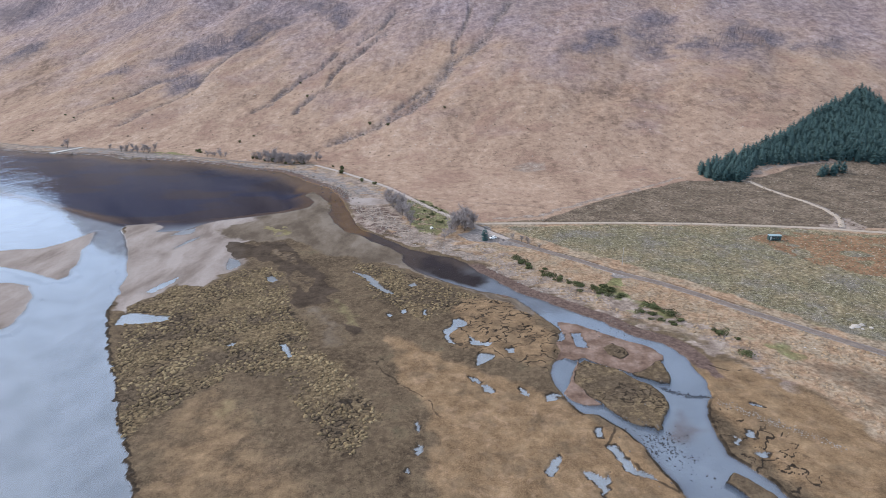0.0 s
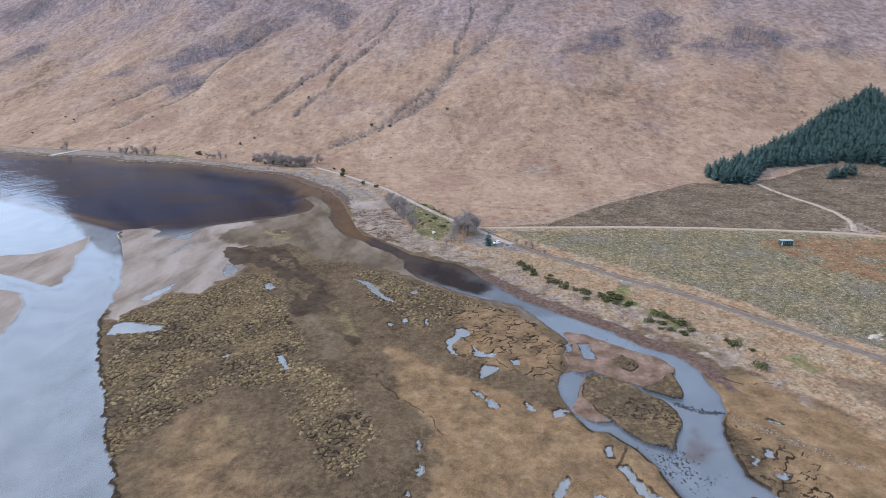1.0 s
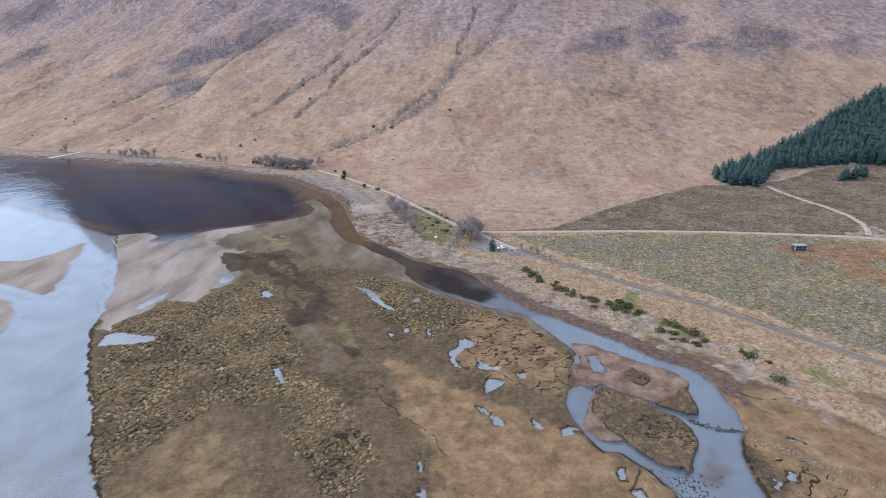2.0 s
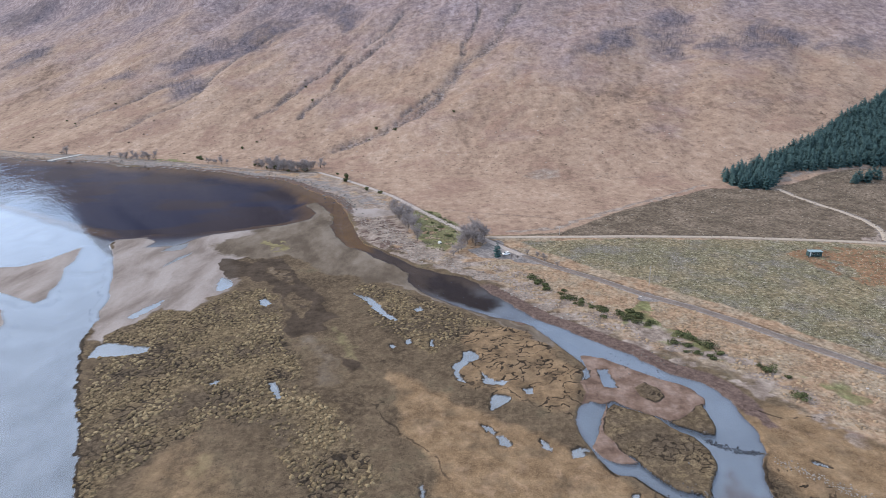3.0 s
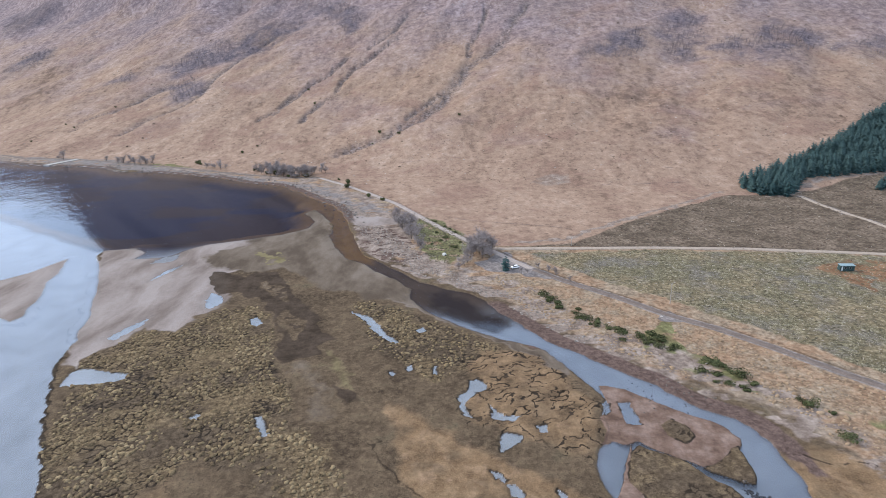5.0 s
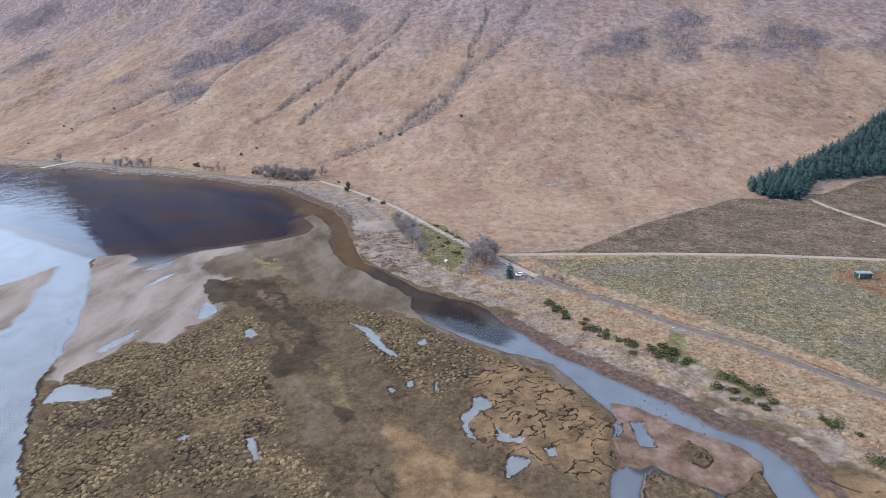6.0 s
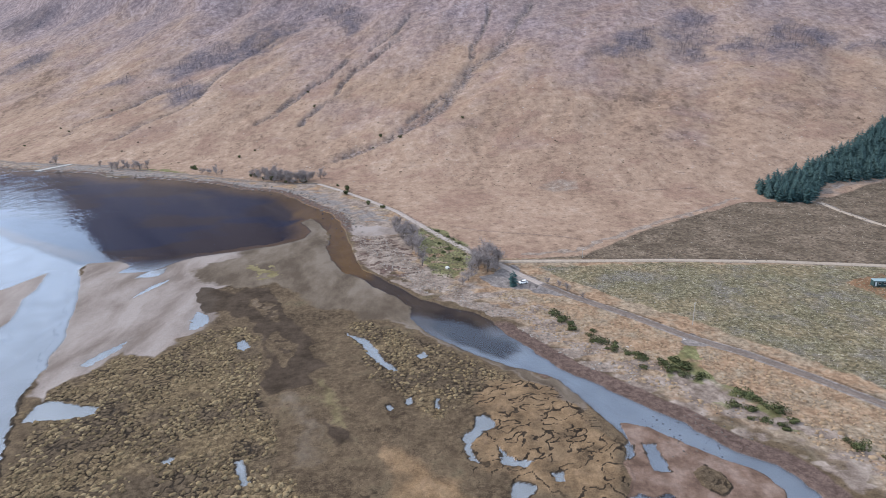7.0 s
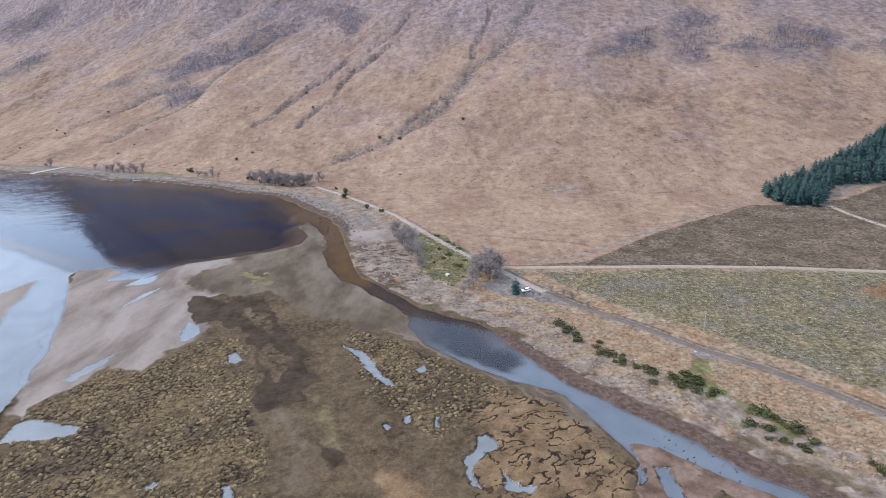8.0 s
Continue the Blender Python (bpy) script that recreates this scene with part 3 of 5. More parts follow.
        if k > 4:
            m["peat_and_shade"] = np.maximum(m["peat_and_shade"], 0.6 * ramp(s, 0.7, 0.2) * ramp(fbm(x / 3, y / 3, 76, 2), 0.42, 0.56))
        z = np.minimum(z, np.where(s < 0, np.maximum(s * 0.3, -0.35), s * (0.05 if k < 4 else 0.5) + 0.01))
    z = np.maximum(z, -5.0)
    z = z + np.where(rise > 0, rise, 0) + ramp(d, -60, 60) * (fbm(x / 14, y / 14, 75, 3) - 0.5) * 1.6 * ramp(road, 4, 14)
    z = z - 3.5 * m["rill"]
    m["bed"] = ramp(z, 0.0, -0.08)
    m["wet"] = ramp(z, 0.30, 0.05)
    # left channel and pools, where a pale sky reflection goes into the bed colour
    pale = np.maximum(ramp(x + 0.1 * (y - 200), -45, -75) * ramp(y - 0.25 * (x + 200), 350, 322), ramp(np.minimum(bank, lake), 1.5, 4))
    sandy = inside(PINK_SAND, 4)
    m["east"], m["pale"], m["sand"] = m["east"] * (1 - sandy), m["pale"] * (1 - sandy), np.maximum(m["sand"], sandy)
    m["grit"] = (1 - 0.45 * m["pale"]) * (1 - 0.4 * m["heath"]) * (1 - 0.75 * np.maximum(m["sand"], m["flat"])) * (0.55 + 0.45 * m["east"] - 0.40 * m["hill"] * m["east"])
    m["peat_and_shade"] = np.maximum(m["peat_and_shade"], 0.30 * m["ditch"])
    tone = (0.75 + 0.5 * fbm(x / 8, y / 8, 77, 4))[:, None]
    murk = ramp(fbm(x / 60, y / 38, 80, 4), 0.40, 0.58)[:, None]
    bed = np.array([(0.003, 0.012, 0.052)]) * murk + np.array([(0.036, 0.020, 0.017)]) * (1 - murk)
    # the light blue-greys of river, channel and ponds are reflected sky, painted in
    for cover, colour in ((ramp(bank, 2, -2), (0.120, 0.086, 0.064)), (ramp(bank, 2, -2) * ramp(y, 272, 236), (0.360, 0.405, 0.490)), (np.maximum(inside(MOUTH, 5), 0.8 * ramp(lake, -16, -2) * ramp(lake, 3, 0) * ramp(y, 340, 390)), (0.250, 0.142, 0.050)), (pale, (0.450, 0.490, 0.560)), (ponds * ramp(bank, -1.0, 0.6), (0.530, 0.555, 0.600)), (inside(HILL_REFLECTION, 3), (0.050, 0.036, 0.030)), (0.8 * inside(SHOAL_TIP, 2.5), (0.235, 0.180, 0.160))):
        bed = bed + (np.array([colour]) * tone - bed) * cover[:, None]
    m["bed_and_sky_colour"] = bed
    return z, m


# ---- materials ----
class Nodes:
    """A short way to write node materials."""

    def __init__(self, name):
        self.mat = bpy.data.materials.new(name)
        self.mat.use_nodes = True
        self.tree = self.mat.node_tree
        self.tree.nodes.clear()
        self.out = self.tree.nodes.new("ShaderNodeOutputMaterial")
        self.place = self.tree.nodes.new("ShaderNodeNewGeometry").outputs["Position"]

    def add(self, kind, **inputs):
        node = self.tree.nodes.new(kind)
        for key, value in inputs.items():
            self.put(node.inputs[key.replace("_", " ")], value)
        return node

    def put(self, socket, value):
        if isinstance(value, bpy.types.NodeSocket):
            self.tree.links.new(value, socket)
        elif isinstance(value, tuple) and len(value) == 3 and socket.type == "RGBA":
            socket.default_value = (*value, 1)
        else:
            socket.default_value = value

    def math(self, op, a, b=0.0, clamp=False):
        node = self.tree.nodes.new("ShaderNodeMath")
        node.operation, node.use_clamp = op, clamp
        self.put(node.inputs[0], a), self.put(node.inputs[1], b)
        return node.outputs[0]

    def noise(self, size, detail=4.0, rough=0.55, warp=0.0, stretch=None, where=None):
        where = where or self.place
        if stretch:
            turned = self.add("ShaderNodeMapping", Vector=where)
            turned.inputs["Rotation"].default_value = (0, 0, stretch[0])
            turned.inputs["Scale"].default_value = stretch[1]
            where = turned.outputs[0]
        return self.add("ShaderNodeTexNoise", Vector=where, Scale=1.0 / size, Detail=detail, Roughness=rough, Distortion=warp).outputs["Fac"]

    def ramp(self, value, *stops):
        node = self.tree.nodes.new("ShaderNodeValToRGB")
        self.put(node.inputs[0], value)
        el = node.color_ramp.elements
        while len(el) < len(stops):
            el.new(0.5)
        for e, (at, colour) in zip(el, stops):
            e.position, e.color = at, (*colour, 1) if isinstance(colour, tuple) else (colour, colour, colour, 1)
        return node.outputs["Color"]

    def mix(self, fac, a, b):
        node = self.tree.nodes.new("ShaderNodeMix")
        node.data_type = "RGBA"
        self.put(node.inputs["Factor"], fac), self.put(node.inputs[6], a), self.put(node.inputs[7], b)
        return node.outputs[2]

    def cover(self, name):
        node = self.tree.nodes.new("ShaderNodeAttribute")
        node.attribute_name = name
        return node.outputs["Fac"]

    def bump(self, height, strength, distance):
        return self.add("ShaderNodeBump", Strength=strength, Distance=distance, Height=height).outputs[0]

    def finish(self, colour, rough=0.8, normal=None, metal=0.0, specular=0.06):
        node = self.add("ShaderNodeBsdfPrincipled", Base_Color=colour, Roughness=rough, Metallic=metal)
        node.inputs["Specular IOR Level"].default_value = specular
        if normal is not None:
            self.put(node.inputs["Normal"], normal)
        self.tree.links.new(node.outputs[0], self.out.inputs["Surface"])
        return self.mat


def ground_material():
    n = Nodes("marsh_sand_and_moor")
    big, mid, small, fine = n.noise(38, 5, 0.6), n.noise(7, 5, 0.62), n.noise(1.7, 4, 0.65), n.noise(0.45, 3, 0.7)
    tuft = n.math("ADD", n.math("MULTIPLY", small, 0.6), n.math("MULTIPLY", fine, 0.4))
    slope = n.noise(9, 6, 0.62, 0.15, (-0.57, (1.0, 0.33, 0.5)))
    slope_big = n.noise(70, 6, 0.62, 0.4, (-0.57, (1.0, 0.4, 0.5)))
    # salt marsh: olive brown, ochre where drier
    marsh = n.ramp(n.math("ADD", n.math("MULTIPLY", big, 0.55), n.math("MULTIPLY", mid, 0.45)),
                   (0.40, (0.056, 0.038, 0.025)), (0.47, (0.098, 0.067, 0.042)), (0.54, (0.138, 0.096, 0.060)), (0.62, (0.132, 0.104, 0.064)))
    marsh = n.mix(n.ramp(tuft, (0.44, 0.0), (0.60, 0.7)), marsh, (0.188, 0.134, 0.080))
    marsh = n.mix(n.ramp(n.noise(0.9, 5, 0.75), (0.34, 0.75), (0.46, 0.0)), marsh, (0.050, 0.038, 0.028))

    def over(base, name, colour, edge=0.35, grain=None):
        f = n.math("MULTIPLY", n.cover(name), n.math("ADD", 1.0 - edge, n.math("MULTIPLY", grain or small, 2 * edge)))
        f = n.math("SUBTRACT", n.math("MULTIPLY", f, 3.3), 1.0, True)
        return n.mix(f, base, colour)

    hum = n.ramp(tuft, (0.38, (0.088, 0.061, 0.034)), (0.50, (0.166, 0.116, 0.064)), (0.61, (0.290, 0.210, 0.118)))
    hum = n.mix(n.ramp(n.noise(24, 4, 0.6), (0.43, 0.0), (0.56, 0.9)), hum, n.ramp(tuft, (0.38, (0.060, 0.042, 0.028)), (0.62, (0.150, 0.108, 0.072))))
    c = over(marsh, "hummock", hum, 0.6, mid)
    c = over(c, "tan", n.ramp(n.math("ADD", n.math("MULTIPLY", mid, 0.6), n.math("MULTIPLY", fine, 0.4)), (0.40, (0.155, 0.097, 0.052)), (0.50, (0.235, 0.146, 0.077)), (0.60, (0.300, 0.197, 0.110))), 0.7, mid)
    c = n.mix(n.math("MULTIPLY", n.cover("tan"), n.ramp(n.noise(5, 6, 0.7, 0.8), (0.52, 0.0), (0.64, 0.55))), c, (0.345, 0.225, 0.140))
    c = n.mix(n.math("MULTIPLY", n.cover("tan"), n.ramp(n.noise(13, 5, 0.65), (0.50, 0.0), (0.62, 0.6))), c, (0.135, 0.096, 0.060))
    sand = n.ramp(n.noise(16, 5, 0.6, 0.3, (0.5, (1.0, 0.35, 1.0))), (0.36, (0.215, 0.170, 0.148)), (0.46, (0.300, 0.246, 0.224)), (0.60, (0.385, 0.330, 0.308)))
    sand = n.mix(n.ramp(fine, (0.45, 0.0), (0.75, 0.35)), sand, (0.17, 0.135, 0.115))
    c = over(c, "sand", sand, 0.3, mid)
    c = over(c, "silt", n.ramp(n.noise(15, 6, 0.60, 0.15, (0.9, (1.0, 0.45, 1.0))), (0.38, (0.108, 0.080, 0.058)), (0.50, (0.164, 0.126, 0.094)), (0.62, (0.225, 0.180, 0.142))), 0.7, mid)
    c = over(c, "yellow", n.ramp(mid, (0.38, (0.170, 0.140, 0.065)), (0.62, (0.260, 0.215, 0.110))), 0.8, mid)
    c = over(c, "dark", n.ramp(mid, (0.36, (0.050, 0.035, 0.024)), (0.62, (0.090, 0.064, 0.046))), 0.25, mid)
    c = over(c, "red", n.ramp(mid, (0.36, (0.140, 0.084, 0.060)), (0.48, (0.215, 0.134, 0.100)), (0.64, (0.310, 0.215, 0.175))), 0.4)
    heath_tuft = n.ramp(n.math("ADD", n.math("MULTIPLY", small, 0.55), n.math("MULTIPLY", mid, 0.45)), (0.38, (0.215, 0.133, 0.082)), (0.47, (0.300, 0.187, 0.113)), (0.54, (0.360, 0.232, 0.146)), (0.64, (0.40, 0.295, 0.200)))
    heath_tuft = n.mix(n.ramp(n.noise(15, 5, 0.65), (0.45, 0.0), (0.58, 0.8)), heath_tuft, n.ramp(tuft, (0.40, (0.215, 0.162, 0.112)), (0.60, (0.400, 0.320, 0.232))))
    c = over(c, "east", heath_tuft, 0.5, mid)
    moor = n.ramp(n.math("ADD", n.math("MULTIPLY", small, 0.4), n.math("MULTIPLY", fine, 0.6)), (0.38, (0.050, 0.042, 0.026)), (0.46, (0.128, 0.108, 0.062)), (0.53, (0.212, 0.182, 0.108)), (0.62, (0.40, 0.37, 0.27)))
    moor = n.mix(n.ramp(n.noise(17, 5, 0.65), (0.48, 0.0), (0.60, 0.65)), moor, n.ramp(fine, (0.40, (0.105, 0.092, 0.085)), (0.60, (0.290, 0.260, 0.240))))
    moor = n.mix(n.ramp(n.noise(26, 4, 0.6), (0.46, 0.0), (0.60, 0.75)), moor, n.ramp(small, (0.40, (0.165, 0.125, 0.070)), (0.60, (0.330, 0.255, 0.155))))
    c = over(c, "moor", moor, 0.4, mid)
    c = over(c, "sedge", n.ramp(mid, (0.36, (0.190, 0.098, 0.050)), (0.62, (0.285, 0.165, 0.090))), 0.6)
    c = over(c, "heath", n.ramp(n.math("ADD", n.math("MULTIPLY", small, 0.5), n.math("MULTIPLY", mid, 0.5)), (0.39, (0.082, 0.060, 0.043)), (0.50, (0.132, 0.099, 0.071)), (0.61, (0.215, 0.164, 0.118))), 0.4, mid)
    # bracken hillside: fine tussock grain, soft streaks down the slope, thin rills, greyer and more purple with height
    # as painted haze
    grain = n.math("ADD", n.math("MULTIPLY", n.noise(9, 5, 0.68), 0.6), n.math("MULTIPLY", slope, 0.4))
    hill = n.ramp(n.math("ADD", n.math("MULTIPLY", grain, 0.62), n.math("MULTIPLY", slope_big, 0.38)), (0.38, (0.188, 0.120, 0.087)), (0.46, (0.313, 0.205, 0.146)), (0.53, (0.383, 0.257, 0.184)), (0.62, (0.458, 0.330, 0.251)))
    hill = n.mix(n.ramp(n.noise(5.0, 3, 0.6), (0.60, 0.0), (0.68, 0.6)), hill, (0.150, 0.098, 0.074))
    hill = n.mix(n.ramp(n.noise(60, 5, 0.62, 0.5), (0.52, 0.0), (0.62, 0.6)), hill, (0.270, 0.160, 0.120))
    height = n.add("ShaderNodeSeparateXYZ", Vector=n.place).outputs[2]
    upland_haze = n.ramp(n.math("ADD", n.math("MULTIPLY", n.noise(110, 4, 0.6), 0.6), n.math("MULTIPLY", height, 0.0015)), (0.38, 0.0), (0.64, 0.9))
    hill = n.mix(upland_haze, hill, n.ramp(grain, (0.38, (0.150, 0.113, 0.130)), (0.50, (0.285, 0.214, 0.226)), (0.62, (0.420, 0.330, 0.340))))
    scree = n.math("MULTIPLY", n.ramp(n.noise(3.4, 3, 0.6), (0.60, 0.0), (0.66, 0.9)), n.ramp(n.noise(75, 4, 0.6), (0.50, 0.0), (0.60, 1.0)))
    hill = n.mix(n.math("MULTIPLY", scree, n.ramp(n.math("MULTIPLY", height, 0.004), (0.2, 0.15), (0.7, 1.0))), hill, (0.420, 0.375, 0.385))
    hill = n.mix(n.math("MULTIPLY", n.cover("rill"), n.ramp(n.noise(4.5, 4, 0.7), (0.40, 1.0), (0.66, 0.35))), hill, n.ramp(n.noise(4.0, 3, 0.7), (0.38, (0.085, 0.066, 0.062)), (0.50, (0.175, 0.135, 0.128)), (0.64, (0.330, 0.270, 0.260))))
    c = n.mix(n.math("MULTIPLY", n.cover("heath"), n.ramp(n.noise(22, 5, 0.65), (0.46, 0.0), (0.58, 0.7))), c, n.ramp(small, (0.40, (0.135, 0.098, 0.075)), (0.60, (0.310, 0.235, 0.170))))
    c = over(c, "hill", hill, 0.5, mid)
    c = n.mix(n.math("MULTIPLY", n.cover("wood"), n.ramp(grain, (0.42, 1.0), (0.62, 0.7))), c, n.ramp(n.noise(6, 4, 0.7), (0.38, (0.088, 0.078, 0.100)), (0.50, (0.150, 0.126, 0.150)), (0.62, (0.235, 0.188, 0.204))))
    c = over(c, "green", n.ramp(n.math("ADD", n.math("MULTIPLY", mid, 0.6), n.math("MULTIPLY", fine, 0.4)), (0.40, (0.205, 0.165, 0.080)), (0.48, (0.160, 0.154, 0.066)), (0.61, (0.264, 0.252, 0.124))), 0.45, mid)
    c = over(c, "pale", n.ramp(n.math("ADD", n.math("MULTIPLY", mid, 0.5), n.math("MULTIPLY", tuft, 0.5)), (0.40, (0.150, 0.110, 0.088)), (0.49, (0.262, 0.200, 0.166)), (0.60, (0.405, 0.326, 0.276))), 0.6, mid)
    c = over(c, "mud", n.ramp(tuft, (0.40, (0.085, 0.054, 0.045)), (0.60, (0.190, 0.128, 0.108))), 0.5)
    c = over(c, "gravel", n.ramp(tuft, (0.38, (0.180, 0.155, 0.148)), (0.62, (0.300, 0.262, 0.250))), 0.4)
    # dark peat, and shade painted into the hummock gaps
    c = n.mix(n.ramp(n.cover("peat_and_shade"), (0.10, 0.0), (0.50, 0.95)), c, n.ramp(small, (0.38, (0.024, 0.018, 0.013)), (0.62, (0.055, 0.040, 0.028))))
    c = n.mix(n.math("MULTIPLY", n.cover("wet"), 0.45), c, n.mix(0.5, c, (0.070, 0.052, 0.042)))
    grit = n.math("ADD", n.math("MULTIPLY", n.math("SUBTRACT", n.noise(1.5, 4, 0.7), 0.5), 1.7), n.math("MULTIPLY", n.math("SUBTRACT", n.noise(4.2, 4, 0.7, 0.0, (-0.57, (1.0, 0.6, 0.6))), 0.5), 1.5))
    grit = n.math("MULTIPLY", grit, n.cover("grit"))
    toned = n.add("ShaderNodeHueSaturation", Color=c, Saturation=0.92, Value=n.math("MULTIPLY", n.math("ADD", 1.0, grit), 0.58))
    # colour under water: the bed, with sky reflection painted into pale reaches
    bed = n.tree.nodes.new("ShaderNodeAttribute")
    bed.attribute_name = "bed_and_sky_colour"
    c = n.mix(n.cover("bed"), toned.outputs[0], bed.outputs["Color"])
    rough = n.math("SUBTRACT", 0.92, n.math("MULTIPLY", n.cover("wet"), 0.35))
    relief = n.math("ADD", n.math("MULTIPLY", small, 0.6), n.math("MULTIPLY", fine, 0.4))
    return n.finish(c, rough, n.bump(relief, 0.9, 0.45), specular=0.04)


def water_material():
    n = Nodes("peaty_loch_water")
    drift = n.noise(55, 4, 0.55, 0.6)
    axes = n.add("ShaderNodeSeparateXYZ", Vector=n.place).outputs
    loch = n.math("MULTIPLY", n.math("MULTIPLY", n.math("SUBTRACT", axes[1], 330.0), 0.008, True), n.math("MULTIPLY", n.math("SUBTRACT", -70.0, axes[0]), 0.008, True))
    ripple = n.math("ADD", n.noise(2.6, 3, 0.6, 0.4, (0.6, (1.0, 0.45, 1.0))), n.math("MULTIPLY", n.noise(9.0, 3, 0.65, 0.3, (0.5, (1.0, 0.4, 1.0))), 2.5))
    calm = n.math("MULTIPLY", loch, n.ramp(drift, (0.36, 0.12), (0.64, 0.50)))
    normal = n.add("ShaderNodeBump", Strength=calm, Distance=0.3, Height=ripple).outputs[0]
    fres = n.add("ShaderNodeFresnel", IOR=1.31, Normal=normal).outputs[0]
    clear = n.add("ShaderNodeBsdfTransparent", Color=(0.80, 0.77, 0.72))
    gloss = n.add("ShaderNodeBsdfGlossy", Color=(0.70, 0.82, 1.0), Roughness=0.05, Normal=normal)
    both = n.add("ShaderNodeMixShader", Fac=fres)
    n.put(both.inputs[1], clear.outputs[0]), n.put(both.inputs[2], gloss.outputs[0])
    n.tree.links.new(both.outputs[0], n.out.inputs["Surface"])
    return n.mat


def grainy(name, low, high, size=0.6, rough=0.85, bump=0.3, **more):
    n = Nodes(name)
    a = n.math("ADD", n.math("MULTIPLY", n.noise(size, 5, 0.65), 0.6), n.math("MULTIPLY", n.noise(size * 6, 4, 0.6), 0.4))
    return n.finish(n.ramp(a, (0.36, low), (0.64, high)), rough, n.bump(a, bump, size * 0.3), **more)


def varied(name, low, high, size=0.8, rough=0.85):
    """As grainy, and each thing of it a little different."""
    n = Nodes(name)
    own = n.tree.nodes.new("ShaderNodeObjectInfo").outputs["Random"]
    isle = n.tree.nodes.new("ShaderNodeNewGeometry").outputs["Random Per Island"]
    a = n.math("ADD", n.math("MULTIPLY", n.noise(size, 3, 0.6), 0.5), n.math("ADD", n.math("MULTIPLY", own, 0.2), n.math("MULTIPLY", isle, 0.3)))
    return n.finish(n.ramp(a, (0.25, low), (0.75, high)), rough, specular=0.04)


def turf_material():
    """Turf of the hummocks: olive, ochre and brown by the patch, each lump a little different."""
    n = Nodes("salt_marsh_turf")
    isle = n.tree.nodes.new("ShaderNodeNewGeometry").outputs["Random Per Island"]
    a = n.math("ADD", n.math("MULTIPLY", n.noise(0.9, 4, 0.65), 0.45), n.math("ADD", n.math("MULTIPLY", isle, 0.15), n.math("MULTIPLY", n.noise(20, 5, 0.65), 0.40)))
    c = n.ramp(a, (0.36, (0.052, 0.038, 0.025)), (0.46, (0.104, 0.076, 0.045)), (0.54, (0.158, 0.117, 0.068)), (0.64, (0.225, 0.170, 0.102)))
    return n.finish(c, 0.9, n.bump(n.noise(0.4, 4, 0.7), 0.6, 0.2), specular=0.04)


GROUND, WATER = ground_material(), water_material()
ASPHALT = grainy("worn_grey_asphalt", (0.082, 0.065, 0.057), (0.150, 0.121, 0.106), 0.8)
LANE = grainy("pale_gritty_lane", (0.190, 0.160, 0.143), (0.300, 0.258, 0.235), 0.7)
DRIFT = varied("grey_driftwood", (0.070, 0.055, 0.045), (0.330, 0.285, 0.245), 0.5)
TRACK = grainy("pale_gravel_track", (0.190, 0.155, 0.125), (0.300, 0.250, 0.205), 0.7)
SPRUCE = varied("spruce_needles", (0.018, 0.040, 0.042), (0.056, 0.092, 0.090), 1.2)
BARK = grainy("tree_bark", (0.060, 0.045, 0.036), (0.140, 0.110, 0.090), 0.3)
TWIGS = varied("bare_birch_twigs", (0.130, 0.112, 0.108), (0.310, 0.270, 0.262), 0.8)
FAR_TWIGS = varied("dense_birch_twigs", (0.072, 0.064, 0.074), (0.200, 0.170, 0.178), 0.8)
GORSE = varied("gorse_leaves", (0.026, 0.034, 0.016), (0.100, 0.105, 0.050), 0.7)
TIMBER = grainy("weathered_timber", (0.160, 0.140, 0.125), (0.420, 0.390, 0.360), 0.4)
STONE = varied("pale_boulder_stone", (0.110, 0.098, 0.088), (0.330, 0.300, 0.275), 0.5)
TUSSOCK = turf_material()
MOOR_TUFT = varied("heather_and_moor_grass", (0.040, 0.034, 0.024), (0.160, 0.140, 0.090), 0.9)
HEATH_TUFT = varied("dark_heather", (0.040, 0.028, 0.022), (0.120, 0.088, 0.066), 0.9)
BRACKEN = varied("dead_bracken", (0.115, 0.080, 0.052), (0.275, 0.198, 0.132), 0.7)
WET_STONE = varied("wet_dark_stone", (0.045, 0.038, 0.034), (0.130, 0.115, 0.105), 0.5, 0.4)
PALE_STONE = varied("pale_bank_stone", (0.062, 0.052, 0.045), (0.200, 0.176, 0.158), 0.5)
GULLY_BED = grainy("dark_wet_gully_rock", (0.070, 0.054, 0.048), (0.200, 0.155, 0.140), 1.5)
BRASH = varied("bleached_brash", (0.100, 0.080, 0.062), (0.430, 0.385, 0.330), 0.5)


# ---- building helpers ----
def mesh_from(name, verts, faces, material, smooth=False):
    me = bpy.data.meshes.new(name)
    me.from_pydata(verts, [], faces)
    me.materials.append(material)
    if smooth:
        me.shade_smooth()
    return me


def part(name, bm, material, parent=None, label=""):
    me = bpy.data.meshes.new(name)
    bm.to_mesh(me)
    bm.free()
    me.materials.append(material)
    ob = new(name, me)
    ob.parent = parent
    return tagged(ob, label)


def height_at(points):
    p = np.array(points, float).reshape(-1, 2)
    return ground(p[:, 0], p[:, 1])[0]


# ---- ground, one sheet ----
def spread(start, stop, step, growth_low, low_end, growth_high, high_end):
    mid = list(np.arange(start, stop, step))
    up, s = [stop], step
    while up[-1] < high_end:
        s *= growth_high
        up.append(up[-1] + s)
    down, s = [], step
    at = start
    while at > low_end:
        s *= growth_low
        at -= s
        down.append(at)
    return np.array(down[::-1] + mid + up)


gx = spread(-132, 114, 0.31, 1.021, -3000, 1.019, 3000)
gy = spread(102, 275, 0.36, 1.12, -700, 1.0115, 3000)
X, Y = np.meshgrid(gx, gy)
